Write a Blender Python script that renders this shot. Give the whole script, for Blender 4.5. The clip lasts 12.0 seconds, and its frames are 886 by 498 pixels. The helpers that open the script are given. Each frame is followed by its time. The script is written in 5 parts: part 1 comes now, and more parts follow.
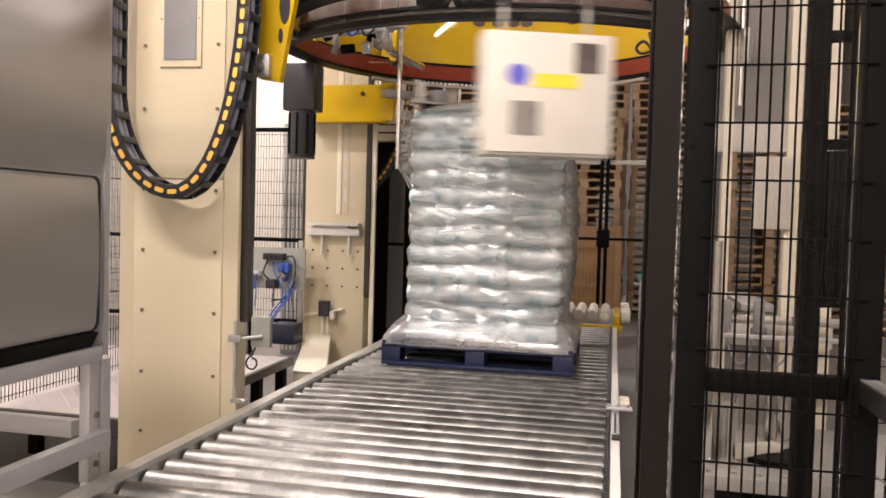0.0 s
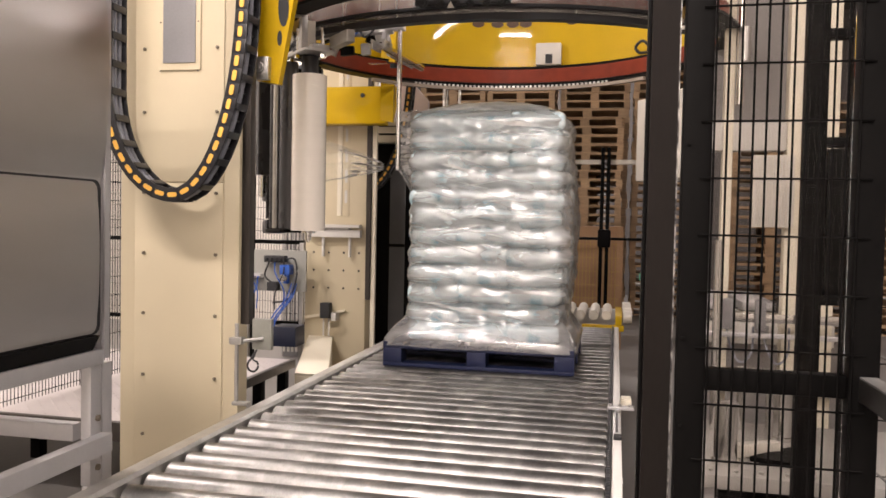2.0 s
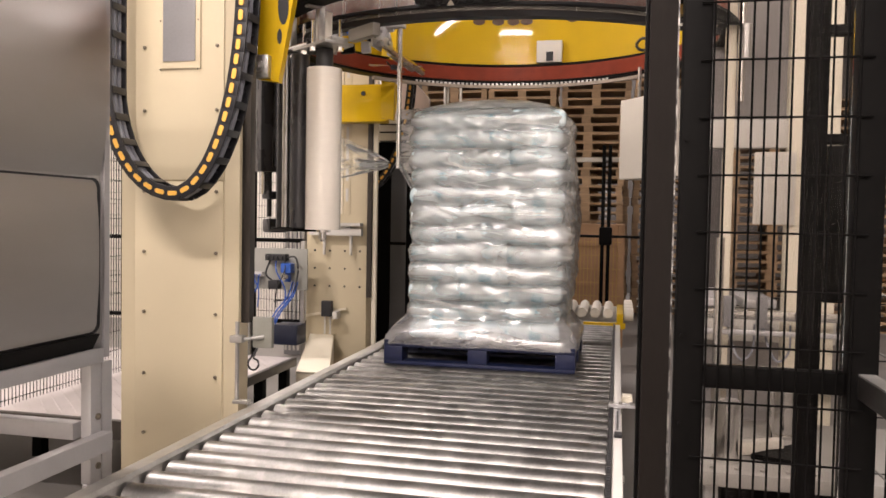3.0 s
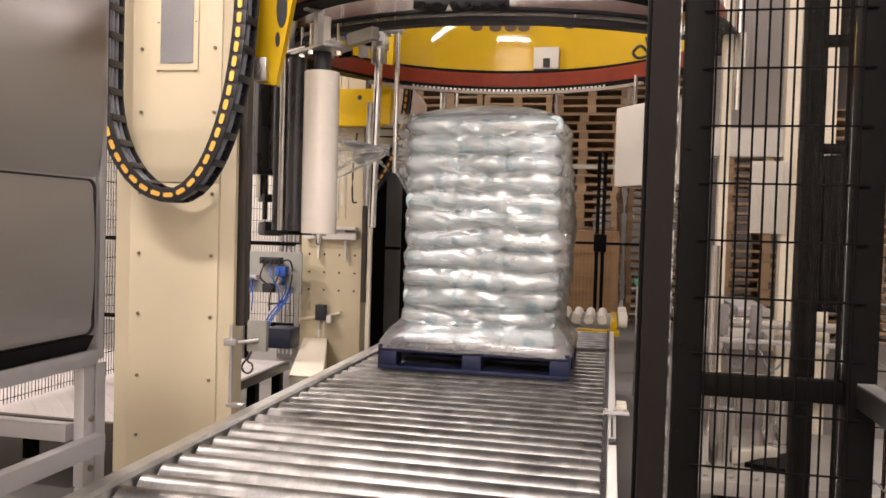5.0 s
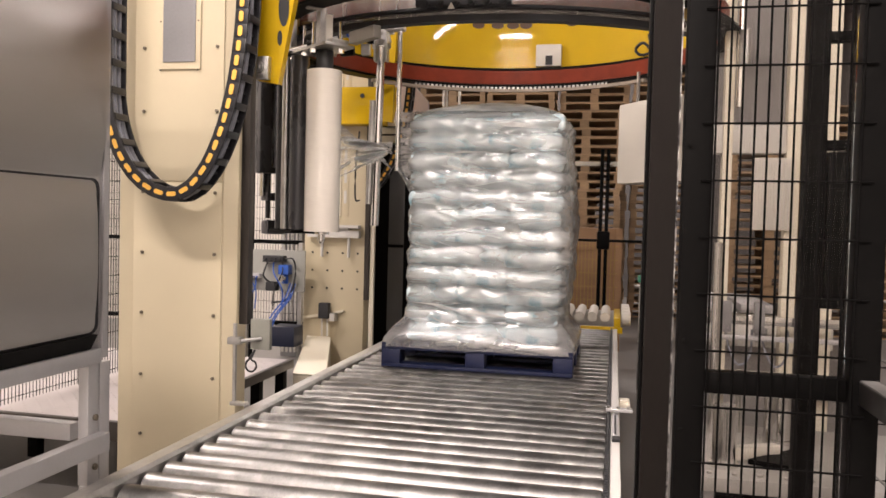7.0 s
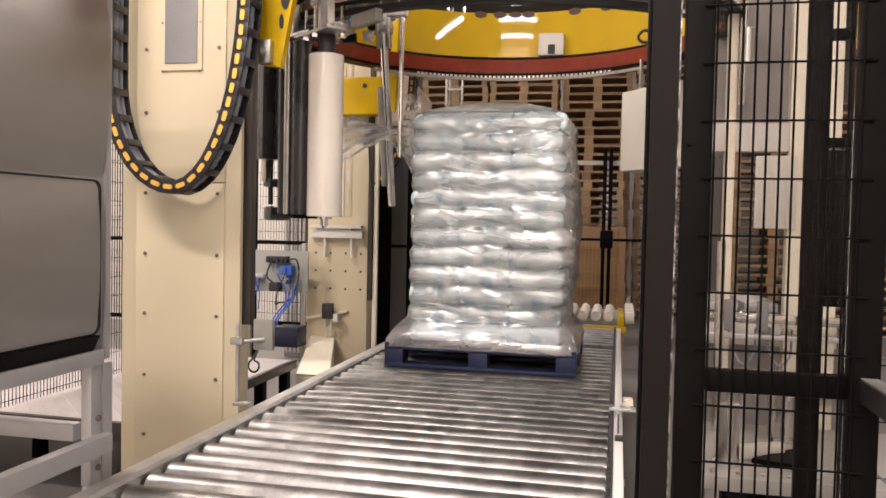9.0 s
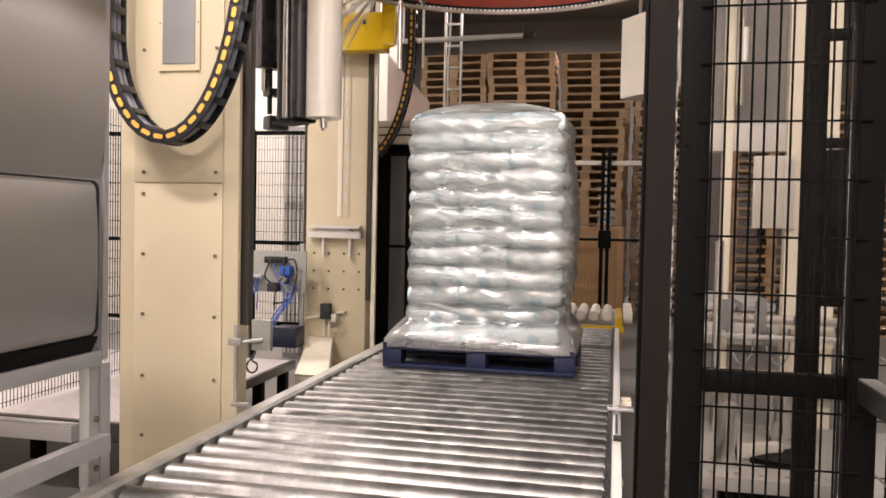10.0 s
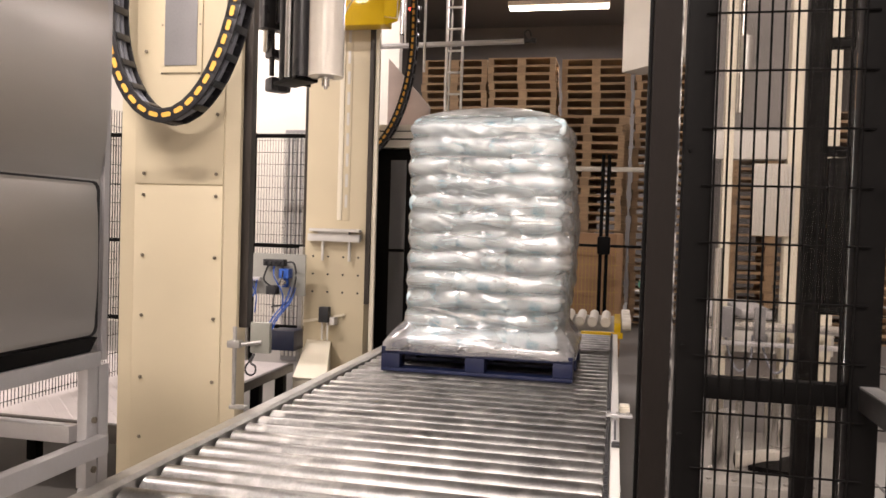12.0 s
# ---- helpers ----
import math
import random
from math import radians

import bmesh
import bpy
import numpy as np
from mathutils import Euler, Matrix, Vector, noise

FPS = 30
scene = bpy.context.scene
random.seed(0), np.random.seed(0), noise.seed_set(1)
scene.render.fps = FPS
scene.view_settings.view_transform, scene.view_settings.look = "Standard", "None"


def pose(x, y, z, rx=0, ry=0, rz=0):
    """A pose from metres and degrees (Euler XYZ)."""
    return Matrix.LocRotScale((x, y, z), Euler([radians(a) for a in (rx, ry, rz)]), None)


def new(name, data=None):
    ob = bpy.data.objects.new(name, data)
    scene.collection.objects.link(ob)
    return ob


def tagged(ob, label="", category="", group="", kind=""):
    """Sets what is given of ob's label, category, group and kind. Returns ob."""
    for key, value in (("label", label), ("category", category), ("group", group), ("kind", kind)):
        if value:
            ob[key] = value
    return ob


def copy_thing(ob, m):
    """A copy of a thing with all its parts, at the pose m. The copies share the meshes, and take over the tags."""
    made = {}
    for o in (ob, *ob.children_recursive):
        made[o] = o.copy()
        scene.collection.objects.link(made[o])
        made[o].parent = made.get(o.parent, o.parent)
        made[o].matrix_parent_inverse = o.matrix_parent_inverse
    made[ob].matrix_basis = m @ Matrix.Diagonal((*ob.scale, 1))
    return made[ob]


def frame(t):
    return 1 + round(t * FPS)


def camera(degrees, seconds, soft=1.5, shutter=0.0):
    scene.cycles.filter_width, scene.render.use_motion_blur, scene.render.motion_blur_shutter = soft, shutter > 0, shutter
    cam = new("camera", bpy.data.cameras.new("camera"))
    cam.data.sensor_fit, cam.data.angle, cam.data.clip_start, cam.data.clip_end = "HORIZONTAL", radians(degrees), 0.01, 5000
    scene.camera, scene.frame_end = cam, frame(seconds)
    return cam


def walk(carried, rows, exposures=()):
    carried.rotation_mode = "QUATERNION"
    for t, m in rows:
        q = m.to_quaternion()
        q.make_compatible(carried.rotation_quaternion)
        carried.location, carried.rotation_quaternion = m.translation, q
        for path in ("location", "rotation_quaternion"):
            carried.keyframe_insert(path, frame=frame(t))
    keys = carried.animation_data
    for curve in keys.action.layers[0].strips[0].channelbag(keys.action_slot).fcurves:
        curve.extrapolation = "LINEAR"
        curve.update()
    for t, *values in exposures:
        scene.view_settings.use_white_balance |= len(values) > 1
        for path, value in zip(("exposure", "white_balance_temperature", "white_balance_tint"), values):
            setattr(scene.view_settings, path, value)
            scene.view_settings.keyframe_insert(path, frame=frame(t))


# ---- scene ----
EXPOSURE = 0.0
cam = camera(58.5, 12.0, soft=1.6, shutter=0.5)
walk(cam, [
    (0, pose(-0.0021, -0.0064, 1.5716, 87.937, -1.575, 12.224)),
    (0.5, pose(-0.0008, -0.0045, 1.5704, 87.786, -1.624, 12.047)),
    (1, pose(-0.0005, -0.0039, 1.5706, 87.791, -1.593, 12.049)),
    (1.5, pose(0.0018, -0.0068, 1.5717, 87.942, -1.382, 12.226)),
    (2, pose(0.0042, -0.0059, 1.5709, 88.016, -1.132, 12.331)),
    (2.5, pose(0.0097, -0.0011, 1.5715, 87.924, -0.985, 12.417)),
    (3, pose(0.0119, -0.0008, 1.5701, 87.876, -1.009, 12.476)),
    (5, pose(-0.0003, -0.0001, 1.5693, 88.258, -1.660, 12.035)),
    (5.5, pose(-0.0000, 0.0000, 1.5700, 88.319, -1.549, 12.145)),
    (6, pose(0.0020, -0.0016, 1.5708, 88.248, -1.504, 12.277)),
    (6.5, pose(0.0020, -0.0011, 1.5695, 88.247, -1.570, 12.286)),
    (7, pose(0.0012, -0.0019, 1.5706, 88.085, -1.462, 12.251)),
    (9, pose(0.0100, 0.0006, 1.5692, 88.081, -1.197, 12.533)),
    (9.5, pose(0.0112, 0.0023, 1.5694, 88.058, -1.057, 12.498)),
    (10, pose(0.0106, 0.0007, 1.5708, 88.081, -1.131, 12.407)),
    (10.5, pose(0.0058, 0.0005, 1.5699, 88.154, -1.325, 12.166)),
    (11, pose(0.0015, -0.0015, 1.5690, 88.196, -1.527, 12.065)),
    (11.5, pose(0.0020, 0.0006, 1.5693, 88.304, -1.709, 12.073)),
    (12, pose(0.0040, -0.0000, 1.5692, 88.418, -1.717, 12.320)),
], exposures=[(0, EXPOSURE, 6500, 10), (12, EXPOSURE, 6500, 10)])

# ---- world and lamps ----
world = bpy.data.worlds.new("hall_air")
scene.world = world
world.use_nodes = True
world.node_tree.nodes["Background"].inputs[0].default_value = (1.0, 0.9, 0.83, 1)
world.node_tree.nodes["Background"].inputs[1].default_value = 0.02
LAMP_WATTS = 322
LAMP_COLOUR = (1.0, 0.875, 0.835)
CEILING = 6.2


# ---- materials ----
def nodes_of(name):
    m = bpy.data.materials.new(name)
    m.use_nodes = True
    t = m.node_tree
    return m, t.nodes, t.links, t.nodes["Principled BSDF"]


def surface(name, colour, rough=0.5, metal=0.0, vary=0.15, scale=6.0, fine=90.0, bump=0.1, stretch=(1, 1, 1), rnd=0.0, coat=0.0, dirt=None, dirt_at=0.62, spec=0.5, place="Object"):
    """A procedural surface: two sizes of stain and grain, uneven gloss and fine relief."""
    m, n, l, b = nodes_of(name)
    co = n.new("ShaderNodeTexCoord")
    mp = n.new("ShaderNodeMapping")
    mp.inputs["Scale"].default_value = stretch
    if place == "Object":
        l.new(co.outputs["Object"], mp.inputs["Vector"])
    else:
        l.new(n.new("ShaderNodeNewGeometry").outputs["Position"], mp.inputs["Vector"])
    big = n.new("ShaderNodeTexNoise")
    big.inputs["Scale"].default_value, big.inputs["Detail"].default_value = scale, 5
    small = n.new("ShaderNodeTexNoise")
    small.inputs["Scale"].default_value, small.inputs["Detail"].default_value = fine, 3
    for q in (big, small):
        l.new(mp.outputs[0], q.inputs["Vector"])
    mixv = n.new("ShaderNodeMath")
    mixv.operation = "MULTIPLY_ADD"
    mixv.inputs[1].default_value = 0.35
    l.new(small.outputs["Fac"], mixv.inputs[0])
    l.new(big.outputs["Fac"], mixv.inputs[2])
    ramp = n.new("ShaderNodeMapRange")
    ramp.inputs["From Min"].default_value, ramp.inputs["From Max"].default_value = 0.35, 1.0
    ramp.inputs["To Min"].default_value, ramp.inputs["To Max"].default_value = 1 - vary, 1 + vary
    l.new(mixv.outputs[0], ramp.inputs["Value"])
    val = ramp.outputs[0]
    if rnd:
        oi = n.new("ShaderNodeObjectInfo")
        rr = n.new("ShaderNodeMapRange")
        rr.inputs["To Min"].default_value, rr.inputs["To Max"].default_value = 1 - rnd, 1 + rnd
        l.new(oi.outputs["Random"], rr.inputs["Value"])
        mu = n.new("ShaderNodeMath")
        mu.operation = "MULTIPLY"
        l.new(val, mu.inputs[0])
        l.new(rr.outputs[0], mu.inputs[1])
        val = mu.outputs[0]
    sc = n.new("ShaderNodeVectorMath")
    sc.operation = "SCALE"
    sc.inputs[0].default_value = colour
    l.new(val, sc.inputs["Scale"])
    out = sc.outputs[0]
    if dirt:
        dn = n.new("ShaderNodeTexNoise")
        dn.inputs["Scale"].default_value, dn.inputs["Detail"].default_value = scale * 1.7, 9
        l.new(mp.outputs[0], dn.inputs["Vector"])
        dr = n.new("ShaderNodeMapRange")
        dr.inputs["From Min"].default_value, dr.inputs["From Max"].default_value = dirt_at - 0.04, dirt_at + 0.16
        l.new(dn.outputs["Fac"], dr.inputs["Value"])
        mx = n.new("ShaderNodeMix")
        mx.data_type = "RGBA"
        l.new(dr.outputs[0], mx.inputs["Factor"])
        l.new(out, mx.inputs["A"])
        mx.inputs["B"].default_value = (*dirt, 1)
        out = mx.outputs["Result"]
    l.new(out, b.inputs["Base Color"])
    rg = n.new("ShaderNodeMapRange")
    rg.inputs["To Min"].default_value, rg.inputs["To Max"].default_value = max(0.02, rough - 0.12), min(1, rough + 0.12)
    l.new(big.outputs["Fac"], rg.inputs["Value"])
    l.new(rg.outputs[0], b.inputs["Roughness"])
    b.inputs["Metallic"].default_value = metal
    b.inputs["Specular IOR Level"].default_value = spec
    b.inputs["Coat Weight"].default_value = coat
    if bump:
        bp = n.new("ShaderNodeBump")
        bp.inputs["Strength"].default_value, bp.inputs["Distance"].default_value = bump, 0.002
        l.new(mixv.outputs[0], bp.inputs["Height"])
        l.new(bp.outputs[0], b.inputs["Normal"])
    return m


def film_material(name, veil=0.3, tint=(0.975, 0.985, 0.985), rough=0.16, fold=14.0, strength=0.5, ior=1.6):
    """Thin stretch film: mostly clear, milky in its folds, with a wet gloss."""
    m, n, l, b = nodes_of(name)
    n.remove(b)
    co = n.new("ShaderNodeTexCoord")
    mp = n.new("ShaderNodeMapping")
    mp.inputs["Scale"].default_value = (0.55, 0.55, 2.4)
    mp.inputs["Rotation"].default_value = (0.15, 0.12, 0)
    l.new(co.outputs["Object"], mp.inputs["Vector"])
    no = n.new("ShaderNodeTexNoise")
    no.inputs["Scale"].default_value, no.inputs["Detail"].default_value, no.inputs["Distortion"].default_value = fold, 6, 0.8
    l.new(mp.outputs[0], no.inputs["Vector"])
    bp = n.new("ShaderNodeBump")
    bp.inputs["Strength"].default_value, bp.inputs["Distance"].default_value = strength, 0.012
    slant = n.new("ShaderNodeMapping")
    slant.inputs["Scale"].default_value = (0.35, 0.35, 3.2)
    slant.inputs["Rotation"].default_value = (0.3, 0.34, 0)
    l.new(co.outputs["Object"], slant.inputs["Vector"])
    crease = n.new("ShaderNodeTexNoise")
    crease.noise_type = "RIDGED_MULTIFRACTAL"
    crease.inputs["Scale"].default_value, crease.inputs["Detail"].default_value = fold * 0.8, 3
    l.new(slant.outputs[0], crease.inputs["Vector"])
    both = n.new("ShaderNodeMath")
    both.operation = "MULTIPLY_ADD"
    both.inputs[1].default_value = 0.22
    l.new(crease.outputs["Fac"], both.inputs[0])
    l.new(no.outputs["Fac"], both.inputs[2])
    l.new(both.outputs[0], bp.inputs["Height"])
    fac = n.new("ShaderNodeMapRange")
    fac.inputs["From Min"].default_value, fac.inputs["From Max"].default_value = 0.35, 0.75
    fac.inputs["To Min"].default_value, fac.inputs["To Max"].default_value = veil * 0.5, min(1, veil * 1.7)
    l.new(no.outputs["Fac"], fac.inputs["Value"])
    tr = n.new("ShaderNodeBsdfTransparent")
    tr.inputs[0].default_value = (*tint, 1)
    df = n.new("ShaderNodeBsdfTranslucent")
    df.inputs[0].default_value = (0.95, 0.93, 0.90, 1)
    d2 = n.new("ShaderNodeBsdfDiffuse")
    d2.inputs[0].default_value = (0.95, 0.93, 0.90, 1)
    dd = n.new("ShaderNodeMixShader")
    dd.inputs[0].default_value = 0.6
    l.new(df.outputs[0], dd.inputs[1])
    l.new(d2.outputs[0], dd.inputs[2])
    m1 = n.new("ShaderNodeMixShader")
    l.new(fac.outputs[0], m1.inputs[0])
    l.new(tr.outputs[0], m1.inputs[1])
    l.new(dd.outputs[0], m1.inputs[2])
    gl = n.new("ShaderNodeBsdfGlossy")
    gl.inputs["Roughness"].default_value = rough
    l.new(bp.outputs[0], gl.inputs["Normal"])
    fr = n.new("ShaderNodeFresnel")
    fr.inputs["IOR"].default_value = ior
    l.new(bp.outputs[0], fr.inputs["Normal"])
    m2 = n.new("ShaderNodeMixShader")
    l.new(fr.outputs[0], m2.inputs[0])
    l.new(m1.outputs[0], m2.inputs[1])
    l.new(gl.outputs[0], m2.inputs[2])
    l.new(m2.outputs[0], n["Material Output"].inputs[0])
    return m


def glow(name, colour, strength):
    m, n, l, b = nodes_of(name)
    b.inputs["Base Color"].default_value = (*colour, 1)
    b.inputs["Emission Color"].default_value = (*colour, 1)
    b.inputs["Emission Strength"].default_value = strength
    return m


def clear(name, tint, rough=0.05):
    """A thin clear pane: light passes, with some gloss."""
    m, n, l, b = nodes_of(name)
    n.remove(b)
    tr = n.new("ShaderNodeBsdfTransparent")
    tr.inputs[0].default_value = (*tint, 1)
    gl = n.new("ShaderNodeBsdfGlossy")
    gl.inputs["Roughness"].default_value = rough
    fr = n.new("ShaderNodeFresnel")
    fr.inputs["IOR"].default_value = 1.25
    mx = n.new("ShaderNodeMixShader")
    l.new(fr.outputs[0], mx.inputs[0])
    l.new(tr.outputs[0], mx.inputs[1])
    l.new(gl.outputs[0], mx.inputs[2])
    l.new(mx.outputs[0], n["Material Output"].inputs[0])
    return m


CREAM = surface("cream_paint", (0.62, 0.54, 0.375), 0.38, vary=0.06, scale=2.2, fine=160, bump=0.06, coat=0.15, dirt=(0.45, 0.37, 0.24), dirt_at=0.74)
CREAM_PALE = surface("pale_cream_paint", (0.80, 0.74, 0.60), 0.4, vary=0.06, scale=3, bump=0.05)
STEEL = surface("brushed_stainless", (0.54, 0.525, 0.51), 0.32, 1.0, vary=0.06, scale=1.4, fine=120, bump=0.0, stretch=(1, 1.0, 5))
ZINC = surface("galvanised_steel", (0.52, 0.51, 0.49), 0.38, 0.9, vary=0.22, scale=14, fine=70, bump=0.12)
ROLLER = surface("polished_roller_steel", (0.235, 0.229, 0.221), 0.42, 1.0, vary=0.45, scale=4.5, fine=95, bump=0.14, stretch=(1.3, 1.0, 1.0), rnd=0.10, dirt=(0.40, 0.385, 0.36), dirt_at=0.55, place="World")
ALU = surface("aluminium_profile", (0.56, 0.552, 0.56), 0.42, 0.6, vary=0.08, scale=9, bump=0.05)
GREY = surface("light_grey_paint", (0.62, 0.60, 0.56), 0.42, vary=0.06, scale=4, bump=0.05)
DRUM = surface("turned_steel_drum", (0.62, 0.59, 0.55), 0.24, 0.75, vary=0.2, scale=3, bump=0.05, stretch=(6, 6, 0.3))
CHROME = surface("bright_rod_steel", (0.75, 0.74, 0.72), 0.16, 1.0, vary=0.08, scale=12, bump=0.03)
BLACK = surface("black_powder_coat", (0.003, 0.0027, 0.0026), 0.55, vary=0.25, scale=11, fine=220, bump=0.12, spec=0.07)
CHARCOAL = surface("charcoal_paint", (0.0035, 0.0032, 0.003), 0.45, vary=0.15, scale=5, fine=200, bump=0.12, dirt=(0.010, 0.009, 0.0085), dirt_at=0.72, spec=0.08)
WORN = surface("worn_bare_edge", (0.55, 0.53, 0.50), 0.4, 0.6, vary=0.4, scale=40, bump=0.2, dirt=(0.05, 0.05, 0.05), dirt_at=0.42)
RUBBER = surface("black_rubber", (0.018, 0.018, 0.02), 0.6, vary=0.2, scale=20, bump=0.15)
GLOSS_BLACK = surface("glossy_black_paint", (0.012, 0.011, 0.010), 0.30, vary=0.25, scale=9, fine=150, bump=0.1, spec=0.55, dirt=(0.12, 0.11, 0.10), dirt_at=0.66)
DARK_ROLL = surface("dark_rubber_roller", (0.05, 0.05, 0.055), 0.28, vary=0.15, scale=12, bump=0.05, stretch=(1, 1, 0.3))
YELLOW = surface("machine_yellow_paint", (0.62, 0.40, 0.005), 0.45, vary=0.07, scale=4, bump=0.03, spec=0.12, coat=0.6, dirt=(0.45, 0.27, 0.02), dirt_at=0.74)
RED = surface("red_ring_paint", (0.20, 0.031, 0.012), 0.45, vary=0.22, scale=9, bump=0.08, spec=0.15, dirt=(0.16, 0.035, 0.02), dirt_at=0.66)
ORANGE = surface("orange_clip_plastic", (0.90, 0.50, 0.09), 0.45, vary=0.05, scale=40, bump=0.03)
CHAIN = surface("black_chain_plastic", (0.016, 0.016, 0.019), 0.36, vary=0.2, scale=40, bump=0.05)
HOSE_GREY = surface("grey_cable_sheath", (0.24, 0.25, 0.29), 0.35, vary=0.2, scale=15, bump=0.05)
FILM_ROLL = surface("white_film_roll", (0.76, 0.71, 0.63), 0.22, vary=0.03, scale=6, fine=300, bump=0.04, stretch=(1, 1, 5), coat=0.5)
BOX_WHITE = surface("off_white_enclosure", (0.68, 0.64, 0.565), 0.4, vary=0.05, scale=5, bump=0.04, dirt=(0.55, 0.5, 0.42), dirt_at=0.76)
BLUE = surface("blue_pallet_paint", (0.003, 0.008, 0.042), 0.5, vary=0.3, scale=16, fine=90, bump=0.3, stretch=(0.6, 3, 3), dirt=(0.014, 0.02, 0.05), dirt_at=0.62)
WOOD = surface("raw_pallet_wood", (0.42, 0.285, 0.165), 0.7, vary=0.22, scale=7, fine=60, bump=0.25, stretch=(0.6, 4, 4), rnd=0.22)
CRATE = surface("brown_board", (0.34, 0.20, 0.105), 0.7, vary=0.2, scale=4, fine=60, bump=0.15)
BAG = surface("pale_blue_bag_plastic", (0.84, 0.93, 0.95), 0.26, vary=0.12, scale=5, fine=20, bump=0.14, rnd=0.08, coat=0.8, dirt=(0.24, 0.48, 0.60), dirt_at=0.49)
PRINT = surface("grey_print", (0.30, 0.33, 0.37), 0.4, vary=0.2, scale=40, bump=0.0)
FLOOR = surface("concrete_floor", (0.17, 0.16, 0.15), 0.42, vary=0.2, scale=1.2, fine=25, bump=0.12, dirt=(0.16, 0.15, 0.14), dirt_at=0.64)
WALL = surface("warm_white_wall", (0.66, 0.62, 0.56), 0.7, vary=0.06, scale=1.5, fine=40, bump=0.08)
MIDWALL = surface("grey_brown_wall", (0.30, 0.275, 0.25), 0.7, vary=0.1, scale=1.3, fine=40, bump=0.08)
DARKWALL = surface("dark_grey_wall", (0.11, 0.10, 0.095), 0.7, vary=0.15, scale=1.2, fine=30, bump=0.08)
CEIL = surface("dark_ceiling_deck", (0.10, 0.092, 0.085), 0.75, vary=0.15, scale=1.0, fine=20, bump=0.1)
TREAD = surface("tread_plate", (0.48, 0.44, 0.43), 0.4, 0.35, vary=0.12, scale=5, bump=0.1)
BLUE_HOSE = surface("blue_air_hose", (0.03, 0.10, 0.42), 0.3, vary=0.1, scale=30, bump=0.02)
SIGN_BLUE = surface("blue_print", (0.10, 0.10, 0.55), 0.4, vary=0.1, scale=40, bump=0.0)
SIGN_YELLOW = surface("yellow_print", (0.85, 0.68, 0.04), 0.4, vary=0.1, scale=40, bump=0.0)
GREEN = surface("green_valve_plastic", (0.05, 0.22, 0.14), 0.4, vary=0.1, scale=30, bump=0.02)
WRAP = film_material("stretch_film", 0.31, rough=0.17, fold=5.0, strength=0.8, ior=1.95)
WRAP_SKIRT = film_material("skirt_film", 0.25, rough=0.18, fold=5.0, strength=0.4, ior=1.8)
WRAP_FOLD = film_material("folded_film_edge", 0.55, rough=0.2, fold=9.0, strength=0.5, ior=1.7)
WRAP_TOP = film_material("slack_film", 0.62, rough=0.35, fold=9.0, strength=0.8, ior=1.35)
WEB = film_material("taut_film", 0.15, rough=0.3, fold=7, strength=0.3, ior=1.22)
PANE = clear("clear_guard_pane", (0.84, 0.825, 0.81))
LAMP_GLOW = glow("lamp_diffuser", (1.0, 0.9, 0.78), 9.0)
RED_LED = glow("red_led", (1.0, 0.05, 0.03), 6.0)

# ---- mesh helpers ----
ORIGIN = {}


def box(bm, lo, hi, bevel=0.0, turn=None):
    """A block between two corners, with its edges eased."""
    lo, hi = Vector(lo), Vector(hi)
    made = bmesh.ops.create_cube(bm, size=1.0)["verts"]
    mid, size = (lo + hi) / 2, hi - lo
    for v in made:
        v.co = Vector((v.co.x * size.x, v.co.y * size.y, v.co.z * size.z))
        v.co = (turn @ v.co if turn else v.co) + mid
    if bevel:
        edges = list({e for v in made for e in v.link_edges})
        bmesh.ops.bevel(bm, geom=edges, offset=bevel, segments=2, affect="EDGES", profile=0.6)


def rod(bm, a, b, r, seg=14, r2=None, caps=True):
    """A round bar from a to b."""
    a, b = Vector(a), Vector(b)
    d = b - a
    m = Matrix.Translation((a + b) / 2) @ d.to_track_quat("Z", "Y").to_matrix().to_4x4()
    bmesh.ops.create_cone(bm, cap_ends=caps, segments=seg, radius1=r, radius2=r if r2 is None else r2, depth=d.length, matrix=m)


def hose(bm, pts, r, seg=7):
    """A round tube through points."""
    pts = [Vector(p) for p in pts]
    rings = []
    for i, p in enumerate(pts):
        d = (pts[min(i + 1, len(pts) - 1)] - pts[max(i - 1, 0)]).normalized()
        q = d.to_track_quat("Z", "Y")
        rings.append([bm.verts.new(p + q @ Vector((r * math.cos(k * 2 * math.pi / seg), r * math.sin(k * 2 * math.pi / seg), 0))) for k in range(seg)])
    for ra, rb in zip(rings, rings[1:]):
        for k in range(seg):
            bm.faces.new((ra[k], ra[(k + 1) % seg], rb[(k + 1) % seg], rb[k]))
    bm.faces.new(rings[0][::-1])
    bm.faces.new(rings[-1])


def spline(pts, steps=8):
    """Smooth points through a few given ones."""
    p = [Vector(q) for q in pts]
    p = [2 * p[0] - p[1]] + p + [2 * p[-1] - p[-2]]
    out = []
    for i in range(1, len(p) - 2):
        for k in range(steps):
            t = k / steps
            a, b, c, d = p[i - 1], p[i], p[i + 1], p[i + 2]
            out.append(0.5 * ((2 * b) + (c - a) * t + (2 * a - 5 * b + 4 * c - d) * t * t + (3 * b - a - 3 * c + d) * t ** 3))
    return out + [p[-2]]


def prism(bm, outline, depth):
    """A flat plate with a given outline, thickened along the vector depth."""
    depth = Vector(depth)
    f = bm.faces.new([bm.verts.new(Vector(p)) for p in outline])
    got = bmesh.ops.extrude_face_region(bm, geom=[f])["geom"]
    for v in got:
        if isinstance(v, bmesh.types.BMVert):
            v.co += depth
    bmesh.ops.recalc_face_normals(bm, faces=bm.faces[:])


